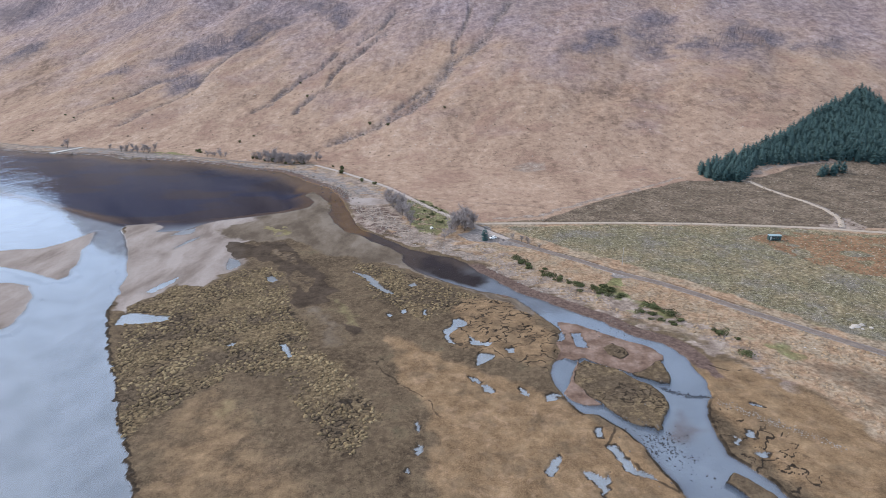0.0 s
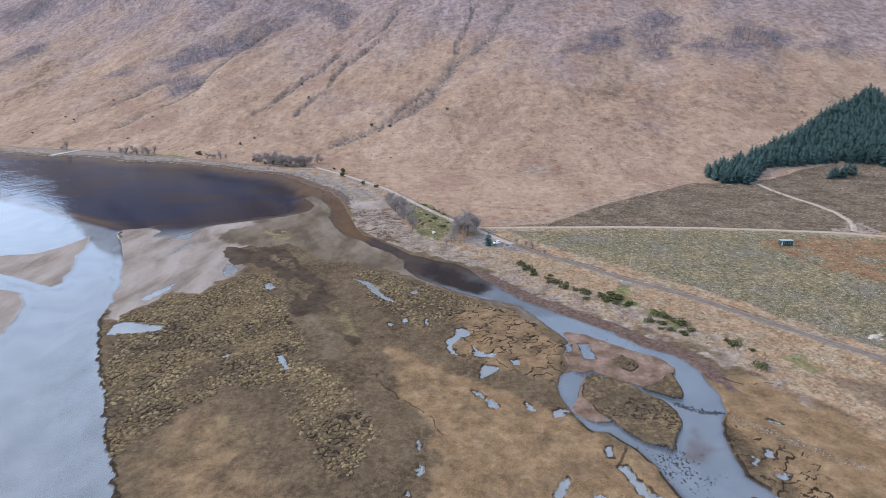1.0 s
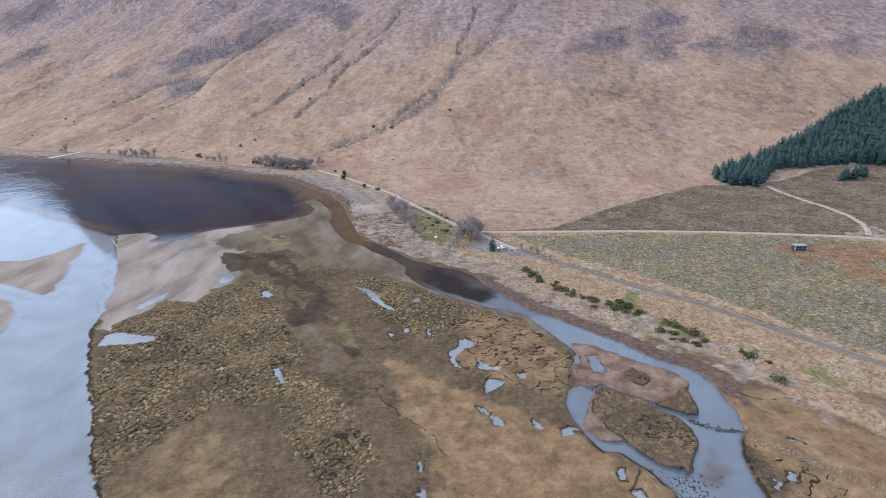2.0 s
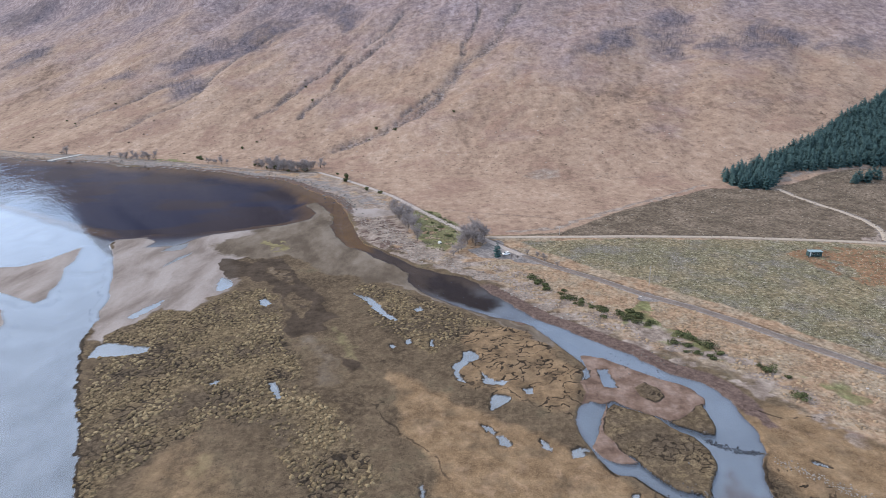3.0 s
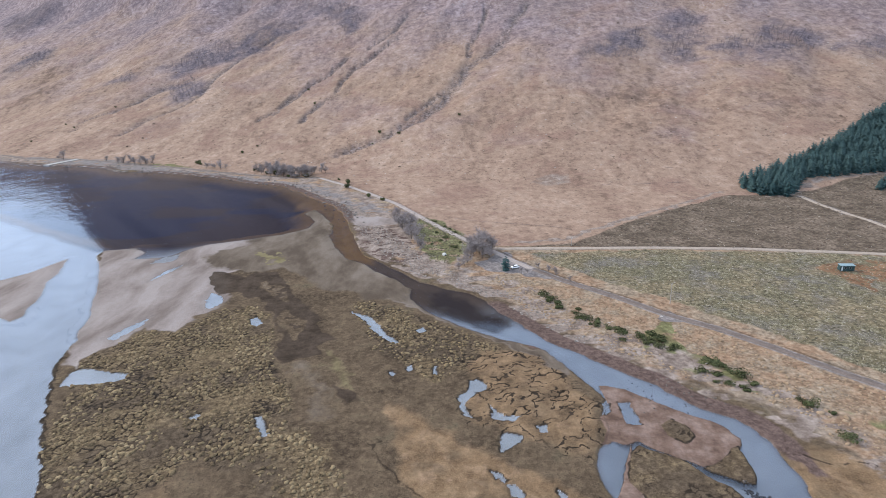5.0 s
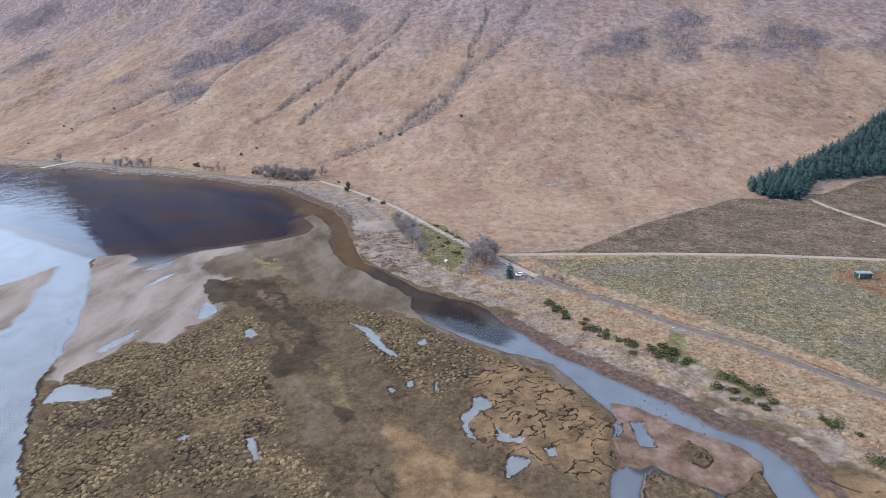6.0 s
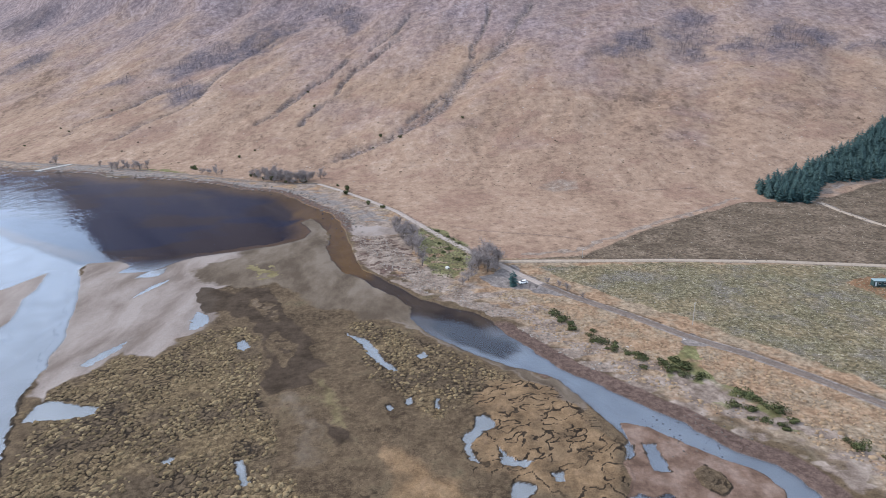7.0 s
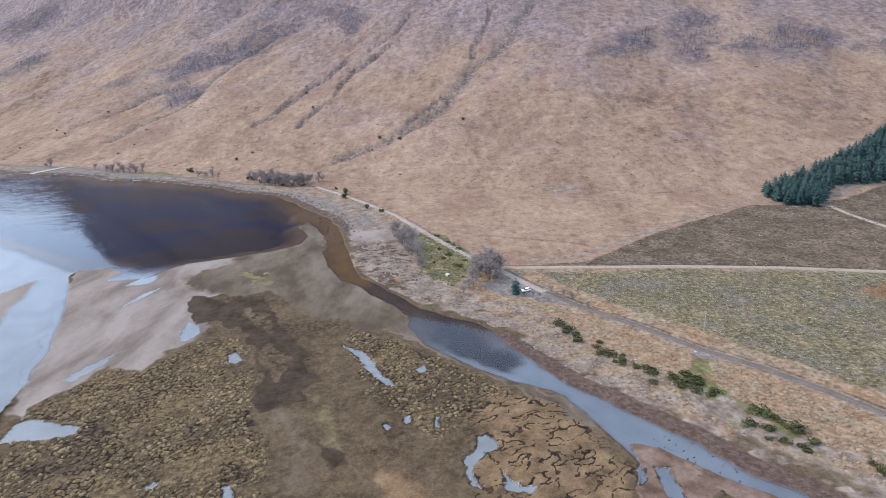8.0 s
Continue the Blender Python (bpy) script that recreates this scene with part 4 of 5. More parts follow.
Z, COVER = ground(X.ravel(), Y.ravel())
count_x, count_y = len(gx), len(gy)
idx = np.arange(count_x * count_y).reshape(count_y, count_x)
quads = np.stack([idx[:-1, :-1], idx[:-1, 1:], idx[1:, 1:], idx[1:, :-1]], -1).reshape(-1, 4)
ground_mesh = bpy.data.meshes.new("ground")
ground_mesh.vertices.add(idx.size)
ground_mesh.vertices.foreach_set("co", np.stack([X.ravel(), Y.ravel(), Z], -1).astype(np.float32).ravel())
ground_mesh.loops.add(quads.size)
ground_mesh.loops.foreach_set("vertex_index", quads.astype(np.int32).ravel())
ground_mesh.polygons.add(len(quads))
ground_mesh.polygons.foreach_set("loop_start", np.arange(0, quads.size, 4, dtype=np.int32))
ground_mesh.update(calc_edges=True)
ground_mesh.shade_smooth()
bed_and_sky_rgba = np.c_[COVER.pop("bed_and_sky_colour"), np.ones(idx.size)].astype(np.float32)
ground_mesh.attributes.new("bed_and_sky_colour", "FLOAT_COLOR", "POINT").data.foreach_set("color", bed_and_sky_rgba.ravel())
for unused in ("ditch", "flat"):
    COVER.pop(unused, None)
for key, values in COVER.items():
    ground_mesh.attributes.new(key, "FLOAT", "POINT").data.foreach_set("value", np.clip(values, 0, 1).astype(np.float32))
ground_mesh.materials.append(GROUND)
tagged(new("ground", ground_mesh), "salt marsh, sand flats, bracken moor and hillside", "ground", kind="structure")
water_mesh = mesh_from("water", [(-3200, -700, 0), (800, -700, 0), (800, 1600, 0), (-3200, 1600, 0)], [(0, 1, 2, 3)], WATER)
tagged(new("water", water_mesh), "dark peaty loch and tidal river water", "water", kind="structure")


def ribbon(name, line, width, material, label, category, lift=0.12):
    """A road laid along a line, with a cambered top and shoulders."""
    p = np.array(line, float)
    seg = np.r_[0, np.cumsum(np.hypot(*np.diff(p, axis=0).T))]
    at = np.arange(0, seg[-1], 2.5)
    c = np.stack([np.interp(at, seg, p[:, 0]), np.interp(at, seg, p[:, 1])], -1)
    for _ in range(6):
        c[1:-1] = (c[:-2] + 2 * c[1:-1] + c[2:]) / 4
    along = np.gradient(c, axis=0)
    along /= np.linalg.norm(along, axis=1)[:, None]
    side = np.stack([along[:, 1], -along[:, 0]], -1)
    z = height_at(c)
    for _ in range(4):
        z[1:-1] = (z[:-2] + 2 * z[1:-1] + z[2:]) / 4
    edge = (fbm(at / 6, at * 0, 91, 3) - 0.5) * 0.6
    verts, faces, cols = [], [], ((-0.62, -0.35), (-0.5, lift), (0.0, lift + 0.05), (0.5, lift), (0.62, -0.35))
    for i in range(len(c)):
        for s, up in cols:
            w = s * (width + edge[i])
            verts.append((*(c[i] + side[i] * w), z[i] + up))
    k = len(cols)
    for i in range(len(c) - 1):
        for j in range(k - 1):
            a = i * k + j
            faces.append((a, a + k, a + k + 1, a + 1))
    return tagged(new(name, mesh_from(name, verts, faces, material, True)), label, category, kind="structure")


ribbon("lochside_road", ROAD_LINE[:10], 2.6, ASPHALT, "narrow grey road along the far loch shore", "road")
ribbon("lane", ROAD_LINE[9:19], 3.4, LANE, "pale gritty lochside lane", "road")
ribbon("road", ROAD_LINE[18:], 2.7, ASPHALT, "narrow worn single-track asphalt road", "road")
ribbon("track", TRACK_LINE, 3.4, TRACK, "pale gravel forest track across the moor", "track")
ribbon("track_spur", SPUR_LINE, 3.2, TRACK, "pale gravel spur climbing to the plantation", "track")


# ---- trees and bushes ----
def sticks(bm, a, b, r0, r1, sides=4):
    """A tapered limb from a to b."""
    a, b = Vector(a), Vector(b)
    turn = (b - a).to_track_quat("Z", "Y")
    rings = []
    for p, r in ((a, r0), (b, r1)):
        rings.append([bm.verts.new(p + turn @ Vector((r * math.cos(k * math.tau / sides), r * math.sin(k * math.tau / sides), 0))) for k in range(sides)])
    for k in range(sides):
        bm.faces.new((rings[0][k], rings[0][(k + 1) % sides], rings[1][(k + 1) % sides], rings[1][k]))
    bm.faces.new(rings[1])


def make_spruce(rng, tall):
    """Trunk with drooping whorls of boughs, each a ragged, folded spray."""
    tree = new("spruce")
    trunk = bmesh.new()
    sticks(trunk, (0, 0, -0.8), (0, 0, tall * 0.97), tall * 0.016, 0.03, 6)
    part("trunk", trunk, BARK, tree)
    crown = bmesh.new()
    tiers = int(tall * 1.5)
    for i in range(tiers):
        f = i / tiers
        z = tall * (0.06 + 0.93 * f)
        reach = tall * 0.29 * (1 - f ** 2.2) ** 0.9 + 0.22
        n = 5 if f > 0.7 else 7
        for k in range(n):
            turn = k * math.tau / n + rng.uniform(0, math.tau)
            r = reach * rng.uniform(0.65, 1.2)
            w, droop = r * rng.uniform(0.28, 0.42), r * rng.uniform(0.05, 0.35)
            c, s = math.cos(turn), math.sin(turn)
            at = lambda u, v, h: crown.verts.new((c * u - s * v, s * u + c * v, z + h))
            root, tip, ridge = at(0.02, 0, 0.25), at(r, 0, -droop), at(r * 0.55, 0, 0.10 - droop * 0.2)
            left, right = at(r * 0.5, w, -droop * 0.75), at(r * 0.55, -w, -droop * 0.75)
            for face in ((root, left, ridge), (left, tip, ridge), (ridge, tip, right), (root, ridge, right)):
                crown.faces.new(face)
    part("crown", crown, SPRUCE, tree)
    return tree


def make_bare_tree(rng, tall, spread=0.42, twig_count=150):
    """A leafless birch: forking limbs and a haze of twigs."""
    tree = new("birch_tree")
    wood, twigs = bmesh.new(), bmesh.new()
    lean = Vector((rng.uniform(-0.1, 0.1), rng.uniform(-0.1, 0.1), 1))
    top = lean * tall * 0.8
    sticks(wood, (0, 0, -0.4), lean * tall * 0.4, tall * 0.022, tall * 0.014, 5)
    sticks(wood, lean * tall * 0.4, top, tall * 0.014, tall * 0.004, 4)
    ends = [(lean * tall * 0.5, top)]
    for k in range(9):
        base = lean * tall * rng.uniform(0.08, 0.65)
        turn = k * 2.4 + rng.uniform(-0.4, 0.4)
        r = tall * spread * rng.uniform(0.5, 1.0)
        end = base + Vector((math.cos(turn) * r, math.sin(turn) * r, tall * rng.uniform(0.15, 0.36)))
        sticks(wood, base, end, tall * 0.009, tall * 0.003, 3)
        ends.append((base, end))
    for _ in range(twig_count):
        a, b = rng.choice(ends)
        p = a.lerp(b, rng.uniform(0.12, 1.05)) + Vector((rng.gauss(0, 1), rng.gauss(0, 1), rng.gauss(0.2, 0.8))) * tall * 0.05
        way = Vector((rng.gauss(0, 1), rng.gauss(0, 1), rng.gauss(0.7, 0.7))).normalized() * tall * rng.uniform(0.07, 0.17)
        side = way.cross(Vector((rng.gauss(0, 1), rng.gauss(0, 1), rng.gauss(0, 1)))).normalized() * rng.uniform(0.012, 0.03)
        fork = p + way * 0.55
        v = [twigs.verts.new(x) for x in (p - side, p + side, fork + side, p + way, fork + side * 9 + way * 0.35)]
        twigs.faces.new((v[0], v[1], v[2])), twigs.faces.new((v[0], v[2], v[3])), twigs.faces.new((v[1], v[4], v[2]))
    part("trunk", wood, BARK, tree)
    part("crown", twigs, TWIGS, tree, "grey-purple bare twigs")
    return tree


def make_bush(rng, name, wide, tall, material, leaves=560):
    """An uneven bush of small leafy sprays round a few stems."""
    bush = new(name)
    stems, spray = bmesh.new(), bmesh.new()
    lobes = [(Vector((rng.uniform(-0.36, 0.36) * wide, rng.uniform(-0.36, 0.36) * wide, rng.uniform(0.25, 0.6) * tall)), rng.uniform(0.2, 0.34)) for _ in range(8)]
    for c, _ in lobes:
        sticks(stems, (c.x * 0.3, c.y * 0.3, -0.3), c, 0.05, 0.02, 3)
    for _ in range(leaves):
        c, r = rng.choice(lobes)
        out = Vector((rng.gauss(0, 1), rng.gauss(0, 1), rng.gauss(0.25, 0.8))).normalized()
        p = c + Vector((out.x * wide, out.y * wide, out.z * tall * 1.1)) * r * rng.uniform(0.7, 1.08)
        p.z = max(p.z, 0.0)
        a = out.orthogonal().normalized() * rng.uniform(0.12, 0.28)
        b = out.cross(a) * rng.uniform(0.7, 1.2)
        v = [spray.verts.new(x) for x in (p - a, p + b * 0.8 + out * 0.10, p + a + out * 0.05, p - b * 0.8)]
        spray.faces.new((v[0], v[3], v[1])), spray.faces.new((v[3], v[2], v[1]))
    part("stems", stems, BARK, bush)
    part("foliage", spray, material, bush)
    return bush


def planted(kinds, places, rng, label, category, group, low=0.8, high=1.2, sink=0.05, grow=0.0):
    """Copies of the kinds at the places, on the ground; the first models take the first places."""
    z = height_at(places)
    used = set()
    for k, ((x, y), h) in enumerate(zip(places, z)):
        s = rng.uniform(low, high) * (1 + grow * min(max((x - 330) / 90, 0), 1))
        m = Matrix.Translation((x, y, max(h, 0) - sink)) @ Matrix.Rotation(rng.uniform(0, math.tau), 4, "Z") @ Matrix.Diagonal((s * rng.uniform(0.9, 1.1), s * rng.uniform(0.9, 1.1), s, 1))
        kind = kinds[k % len(kinds)]
        if id(kind) in used:
            ob = copy_thing(kind, Matrix())
        else:
            used.add(id(kind))
            ob = kind
        ob.matrix_basis = m
        tagged(ob, label, category, group)


def scattered(poly, spacing, rng, jitter=0.45):
    """Places on a jittered grid inside an outline."""
    p = np.array(poly, float)
    out = []
    for x in np.arange(p[:, 0].min(), p[:, 0].max(), spacing):
        for y in np.arange(p[:, 1].min(), p[:, 1].max(), spacing):
            out.append((x + rng.uniform(-jitter, jitter) * spacing, y + rng.uniform(-jitter, jitter) * spacing))
    q = np.array(out)
    return [tuple(v) for v in q[line_distance(q[:, 0], q[:, 1], poly, True, 30.0) < 0]]


rng = random.Random(5)
PLANTATION = [(238, 478), (243, 451), (260, 445), (282, 470), (298, 487), (334, 491), (370, 493), (400, 484), (500, 492), (500, 652), (378, 563), (337, 537), (292, 511), (258, 491), (243, 485)]
spruces = [make_spruce(rng, h) for h in (8.5, 9.5, 10.5, 11.5, 9.0)]
stand = scattered(PLANTATION, 4.0, rng, 0.5)
stand.sort(key=lambda p: p[1] - 0.35 * p[0])
deep_stand = stand[300:]
stand = stand[:300]
planted(spruces, stand, rng, "dark green spruce in the plantation on the hillside", "tree", "plantation spruces", 0.75, 1.2, grow=0.25)


def far_trees(name, places, label):
    """The trees deep in the plantation, joined."""
    z = height_at(places)
    verts, faces = [], []
    for (x, y), h in zip(places, z):
        shape = [c for c in rng.choice(spruces).children if c.name.startswith("crown")][0].data
        s, n = rng.uniform(0.8, 1.2) * (1 + 0.25 * min(max((x - 330) / 90, 0), 1)), len(verts)
        verts += [(x + v.co.x * s, y + v.co.y * s, h + v.co.z * s) for v in shape.vertices]
        faces += [tuple(n + k for k in f.vertices) for f in shape.polygons]
    return tagged(new(name, mesh_from(name, verts, faces, SPRUCE)), label, "forest", kind="stuff")


if deep_stand:
    far_trees("spruce_forest", deep_stand, "dense dark green spruce plantation behind its edge")
outliers = [make_spruce(rng, h) for h in (10.0, 12.5)]
planted(outliers, [(336, 459), (341, 462), (345, 465), (350, 464), (354, 468), (358, 470), (365, 473), (347, 460), (361, 467)], rng, "dark green spruce in a small clump on the moor", "tree", "outlying spruces")
pine = make_spruce(rng, 9.0)
planted([pine], [(36, 306)], rng, "lone dark green conifer beside the gravel lot", "tree", "", 1.25, 1.25)
pine.scale = (1.0, 1.0, 0.85)

birches = [make_bare_tree(rng, h, s, n) for h, s, n in ((7.5, 0.44, 620), (6.0, 0.52, 560), (8.5, 0.40, 700), (5.0, 0.58, 480))]
planted(birches, [(-22, 400), (-19, 388), (-16, 378), (-14, 366), (-9, 362), (-17, 396), (-12, 385), (-6, 345), (-24, 405), (-21, 392), (-18, 382), (-15, 372), (-12, 362), (-10, 371), (-13, 378), (-20, 398), (-8, 352)], rng,
        "leafless grey birch on the shingle shore", "tree", "shore birches", 1.0, 1.5)
planted([copy_thing(b, Matrix()) for b in birches], [(20, 324), (23, 335), (27, 330), (29, 332), (31, 337), (33, 340), (21, 330), (16, 313), (22, 328), (25, 331), (28, 337), (30, 325), (26, 324), (32, 333), (18, 318), (13, 308), (-6, 336), (24, 340)], rng,
        "leafless grey birch beside the gravel lot", "tree", "lot birches", 1.0, 1.55)
planted([copy_thing(b, Matrix()) for b in birches], [(56, 300), (52, 305), (59, 296), (46, 301), (43, 300), (64, 288)], rng,
        "small leafless tree between the lot and the road", "tree", "roadside trees", 0.5, 0.75)
SHORE_COPSE = [(-155, 580), (-149, 583), (-140, 572), (-135, 574), (-127, 572), (-117, 566), (-108, 565), (-138, 582), (-126, 562), (-113, 571), (-152, 582), (-147, 575), (-142, 578), (-137, 570), (-133, 563), (-128, 566), (-124, 557), (-118, 560), (-114, 566), (-110, 560), (-106, 570), (-101, 577), (-160, 588), (-131, 575), (-121, 568), (-145, 586)]
SHORE_COPSE = [(x + rng.gauss(0, 4) * k, y + rng.gauss(0, 3) * k) for x, y in SHORE_COPSE for k in (0, 1)]
planted([copy_thing(b, Matrix()) for b in birches], SHORE_COPSE, rng, "leafless grey tree in the lochside copse", "tree", "lochside copse", 0.9, 1.5)
planted([copy_thing(b, Matrix()) for b in birches], [(-330, 662), (-322, 656), (-316, 660), (-309, 652), (-303, 657), (-296, 650), (-288, 649), (-216, 618), (-207, 614), (-199, 607), (-404, 690), (-412, 694), (-345, 668), (-326, 653), (-319, 651), (-312, 648), (-306, 646), (-299, 645), (-292, 642), (-212, 612), (-204, 606), (-219, 611)], rng,
        "leafless grey tree beside the lochside road", "tree", "lochside trees", 0.8, 1.3)

gorse = [make_bush(rng, "gorse_bush", w, h, GORSE) for w, h in ((4.6, 1.9), (3.4, 1.5), (5.6, 2.1))]
hill_bushes = [make_bush(rng, "hillside_bush", w, h, GORSE) for w, h in ((3.2, 3.0), (2.6, 2.4), (3.8, 3.4))]
GORSE_LINE = [(49, 268), (52, 262), (57, 255), (60, 251), (63, 248), (65, 243), (67, 239), (70, 236), (74, 232), (79, 229), (82, 230), (81, 227), (85, 226), (96, 209), (98, 205), (92, 200), (97, 194), (47, 272), (50, 264), (53, 260), (56, 257), (58, 253), (61, 250), (62, 247), (64, 245), (66, 241), (68, 237), (71, 238), (72, 234), (72, 230), (78, 231), (80, 233), (83, 228), (84, 224), (82, 225), (76, 226),
              (94, 208), (97, 207), (95, 211), (90, 202), (94, 199), (95, 196), (100, 195), (103, 192), (110, 190), (111, 181), (116, 180), (113, 170), (88, 206)]
GORSE_LINE = [(x + rng.gauss(0, 2.0), y + rng.gauss(0, 2.6)) for x, y in GORSE_LINE]
planted(gorse, GORSE_LINE, rng, "dark green gorse bush on the river bank", "bush", "gorse on the bank", 0.42, 1.1)
planted([copy_thing(b, Matrix()) for b in gorse], [(8, 385), (11, 380), (14, 372), (3, 372), (5, 356), (16, 352), (12, 344), (0, 350), (8, 362), (2, 398)], rng,
        "olive green gorse bush on the grassy point", "bush", "gorse on the point", 0.4, 0.9)
planted(hill_bushes, [(-33, 667), (-162, 857), (-143, 796), (33, 689), (-191, 692), (-203, 677), (-505, 796), (-490, 851), (-469, 832), (-441, 893), (-61, 663), (-54, 679)], rng,
        "solitary dark bush on the bracken hillside", "bush", "hillside bushes", 0.6, 1.3)
planted([copy_thing(b, Matrix()) for b in hill_bushes], [(-239, 641), (-235, 638), (-167, 593), (-163, 592), (-80, 541), (-70, 522), (-68, 508), (-36, 461), (-47, 472), (-128, 560), (-121, 562), (-142, 573), (-152, 578), (-112, 559)], rng,
        "dark evergreen bush beside the lochside road", "bush", "lochside bushes", 0.8, 1.6)


# ---- woods of bare birch on the hillside ----
def thicket(name, outline, spacing, tall, label):
    """Too many small trees to count, as one sheet of trunks and twigs."""
    places = scattered(outline, spacing, rng, 0.5)
    grid = np.array(places)
    depth = -line_distance(grid[:, 0], grid[:, 1], outline, True, 60.0)
    places = [(x, y) for (x, y), d in zip(places, depth) if noise.noise((x / 24, y / 24, 2)) + 0.5 * noise.noise((x / 60, y / 60, 3)) + rng.uniform(-0.4, 0.4) > 0.20 - min(d, 30) / 50]
    z = height_at(places)
    verts, faces = [], []
    for (x, y), h in zip(places, z):
        t = tall * rng.uniform(0.5, 1.2)
        for k in range(22):
            turn, up = rng.uniform(0, math.tau), (0.0 if k < 2 else rng.uniform(0.15, 0.6) * t)
            r = 0.12 * t if k < 2 else t * rng.uniform(0.12, 0.42)
            wide = t * (0.006 if k < 2 else 0.014)
            c, s = math.cos(turn), math.sin(turn)
            b, n = Vector((x, y, h + up - 0.3)), len(verts)
            tip = b + Vector((c * r, s * r, t - up if k < 2 else t * rng.uniform(0.1, 0.4)))
            side = Vector((-s, c, 0.3)) * wide
            verts += [b - side, b + side, tip + side * 1.2, tip - side * 0.5]
            faces.append((n, n + 1, n + 2, n + 3))
    return tagged(new(name, mesh_from(name, verts, faces, FAR_TWIGS)), label, "woodland", kind="stuff")


for outline in WOODS:
    thicket("birch_wood", outline, 4.3, 4.4, "grey-purple leafless birch wood on the hillside")


# ---- loose cover: tussocks, brash, stones ----
def lumps(name, places, sizes, flat, material, label, category, sink=0.35, sides=6, uneven=0.21):
    """Small uneven domes, one sheet."""
    z = height_at(places)
    verts, faces = [], []
    for (x, y), h, r in zip(places, z, sizes):
        n, turn, long = len(verts), rng.uniform(0, math.tau), rng.uniform(1.0, 1.7)
        c, s = math.cos(turn), math.sin(turn)
        for level, wide in ((-sink, 1.0), (0.45, 0.86), (0.85, 0.48)):
            for k in range(sides):
                a = k * math.tau / sides
                q = wide * rng.uniform(1 - uneven, 1 + uneven) * r
                u, v = math.cos(a) * q * long, math.sin(a) * q
                verts.append((x + c * u - s * v, y + s * u + c * v, h + level * r * flat * rng.uniform(0.85, 1.15)))
        for ring in (0, 1):
            for k in range(sides):
                a, b = n + ring * sides + k, n + ring * sides + (k + 1) % sides
                faces.append((a, b, b + sides, a + sides))
        faces.append(tuple(range(n + 2 * sides, n + 3 * sides)))
    return tagged(new(name, mesh_from(name, verts, faces, material, True)), label, category, kind="stuff")


def bits(name, places, size, material, label, category):
    """Fallen sticks and splinters, one sheet."""
    z = height_at(places)
    verts, faces = [], []
    for (x, y), h in zip(places, z):
        long, thick = size * rng.uniform(0.4, 1.6), size * rng.uniform(0.12, 0.3)
        turn, tilt = rng.uniform(0, math.tau), rng.uniform(-0.25, 0.35)
        c, s = math.cos(turn), math.sin(turn)
        n = len(verts)
        for u, v, w in ((-1, -1, -0.6), (-1, 1, -0.6), (-1, 0, 1), (1, -0.7, -0.5), (1, 0.7, -0.5), (1, 0, 0.6)):
            a, b = u * long / 2, v * thick / 2
            verts.append((x + c * a - s * b, y + s * a + c * b, h + 0.04 + w * thick / 2 + a * tilt + abs(long * tilt) / 2))
        faces += [(n, n + 1, n + 4, n + 3), (n + 1, n + 2, n + 5, n + 4), (n + 2, n, n + 3, n + 5), (n, n + 2, n + 1), (n + 3, n + 4, n + 5)]
    return tagged(new(name, mesh_from(name, verts, faces, material)), label, category, kind="stuff")


def where(places, cover, low, high=2.0):
    """Those of the places where a cover of the ground lies between two values."""
    p = np.array(places)
    v = ground(p[:, 0], p[:, 1])[1][cover]
    return [tuple(q) for q, a in zip(places, v) if low < a < high]


moor_spots = where(scattered(MOOR[:8] + [(260, 180), (262, 299), (212, 318), (120, 331)], 1.9, rng, 0.5), "moor", 0.5)
bits("felling_debris", rng.sample(moor_spots, min(5200, len(moor_spots))), 0.8, BRASH, "bleached brash and splintered stumps on felled ground", "brash")
lumps("moor_tussock", rng.sample(moor_spots, min(4200, len(moor_spots))), [rng.uniform(0.18, 0.55) for _ in range(4200)], 0.7, MOOR_TUFT, "olive and grey heather tussocks on felled ground", "heather")
heath_spots = where(scattered(HEATH[:10] + [(420, 312), (330, 310), (262, 312), (212, 322), (120, 337)], 4.0, rng, 0.5), "heath", 0.5)
bits("heath_debris", rng.sample(heath_spots, min(1500, len(heath_spots))), 1.2, BRASH, "pale brash on dark heather moor", "brash")
lumps("heath_tussock", rng.sample(heath_spots, min(2200, len(heath_spots))), [rng.uniform(0.25, 0.7) for _ in range(2200)], 0.7, HEATH_TUFT, "dark brown heather tussocks", "heather")
STRIP = [(26, 300), (40, 296), (52, 290), (74, 268), (90, 250), (104, 236), (118, 218), (130, 200), (150, 176), (170, 150), (125, 120), (112, 150), (100, 178), (92, 190), (60, 224), (46, 244), (34, 264)]
strip_spots = where(where(where(where(scattered(STRIP, 1.7, rng, 0.5), "east", 0.7), "gravel", -1, 0.2), "green", -1, 0.3), "heath", -1, 0.25)
lumps("bracken_tussock", rng.sample(strip_spots, min(2600, len(strip_spots))), [rng.uniform(0.15, 0.45) * (1 + (rng.random() < 0.12)) for _ in range(3800)], 0.75, BRACKEN, "orange-brown dead bracken and grass tussocks", "bracken")
SHORE = [(-75, 462), (-50, 438), (-34, 398), (-12, 345), (0, 316), (20, 296), (34, 276), (46, 252), (58, 236), (66, 222), (58, 216), (40, 236), (24, 268), (8, 288), (-10, 304), (-26, 334), (-42, 372), (-56, 412)]
shore_spots = where(scattered(SHORE, 1.6, rng, 0.5), "pale", 0.4)
bits("driftwood", rng.sample(shore_spots, min(1300, len(shore_spots))), 0.9, DRIFT, "bleached driftwood and dead reed along the shore", "driftwood")
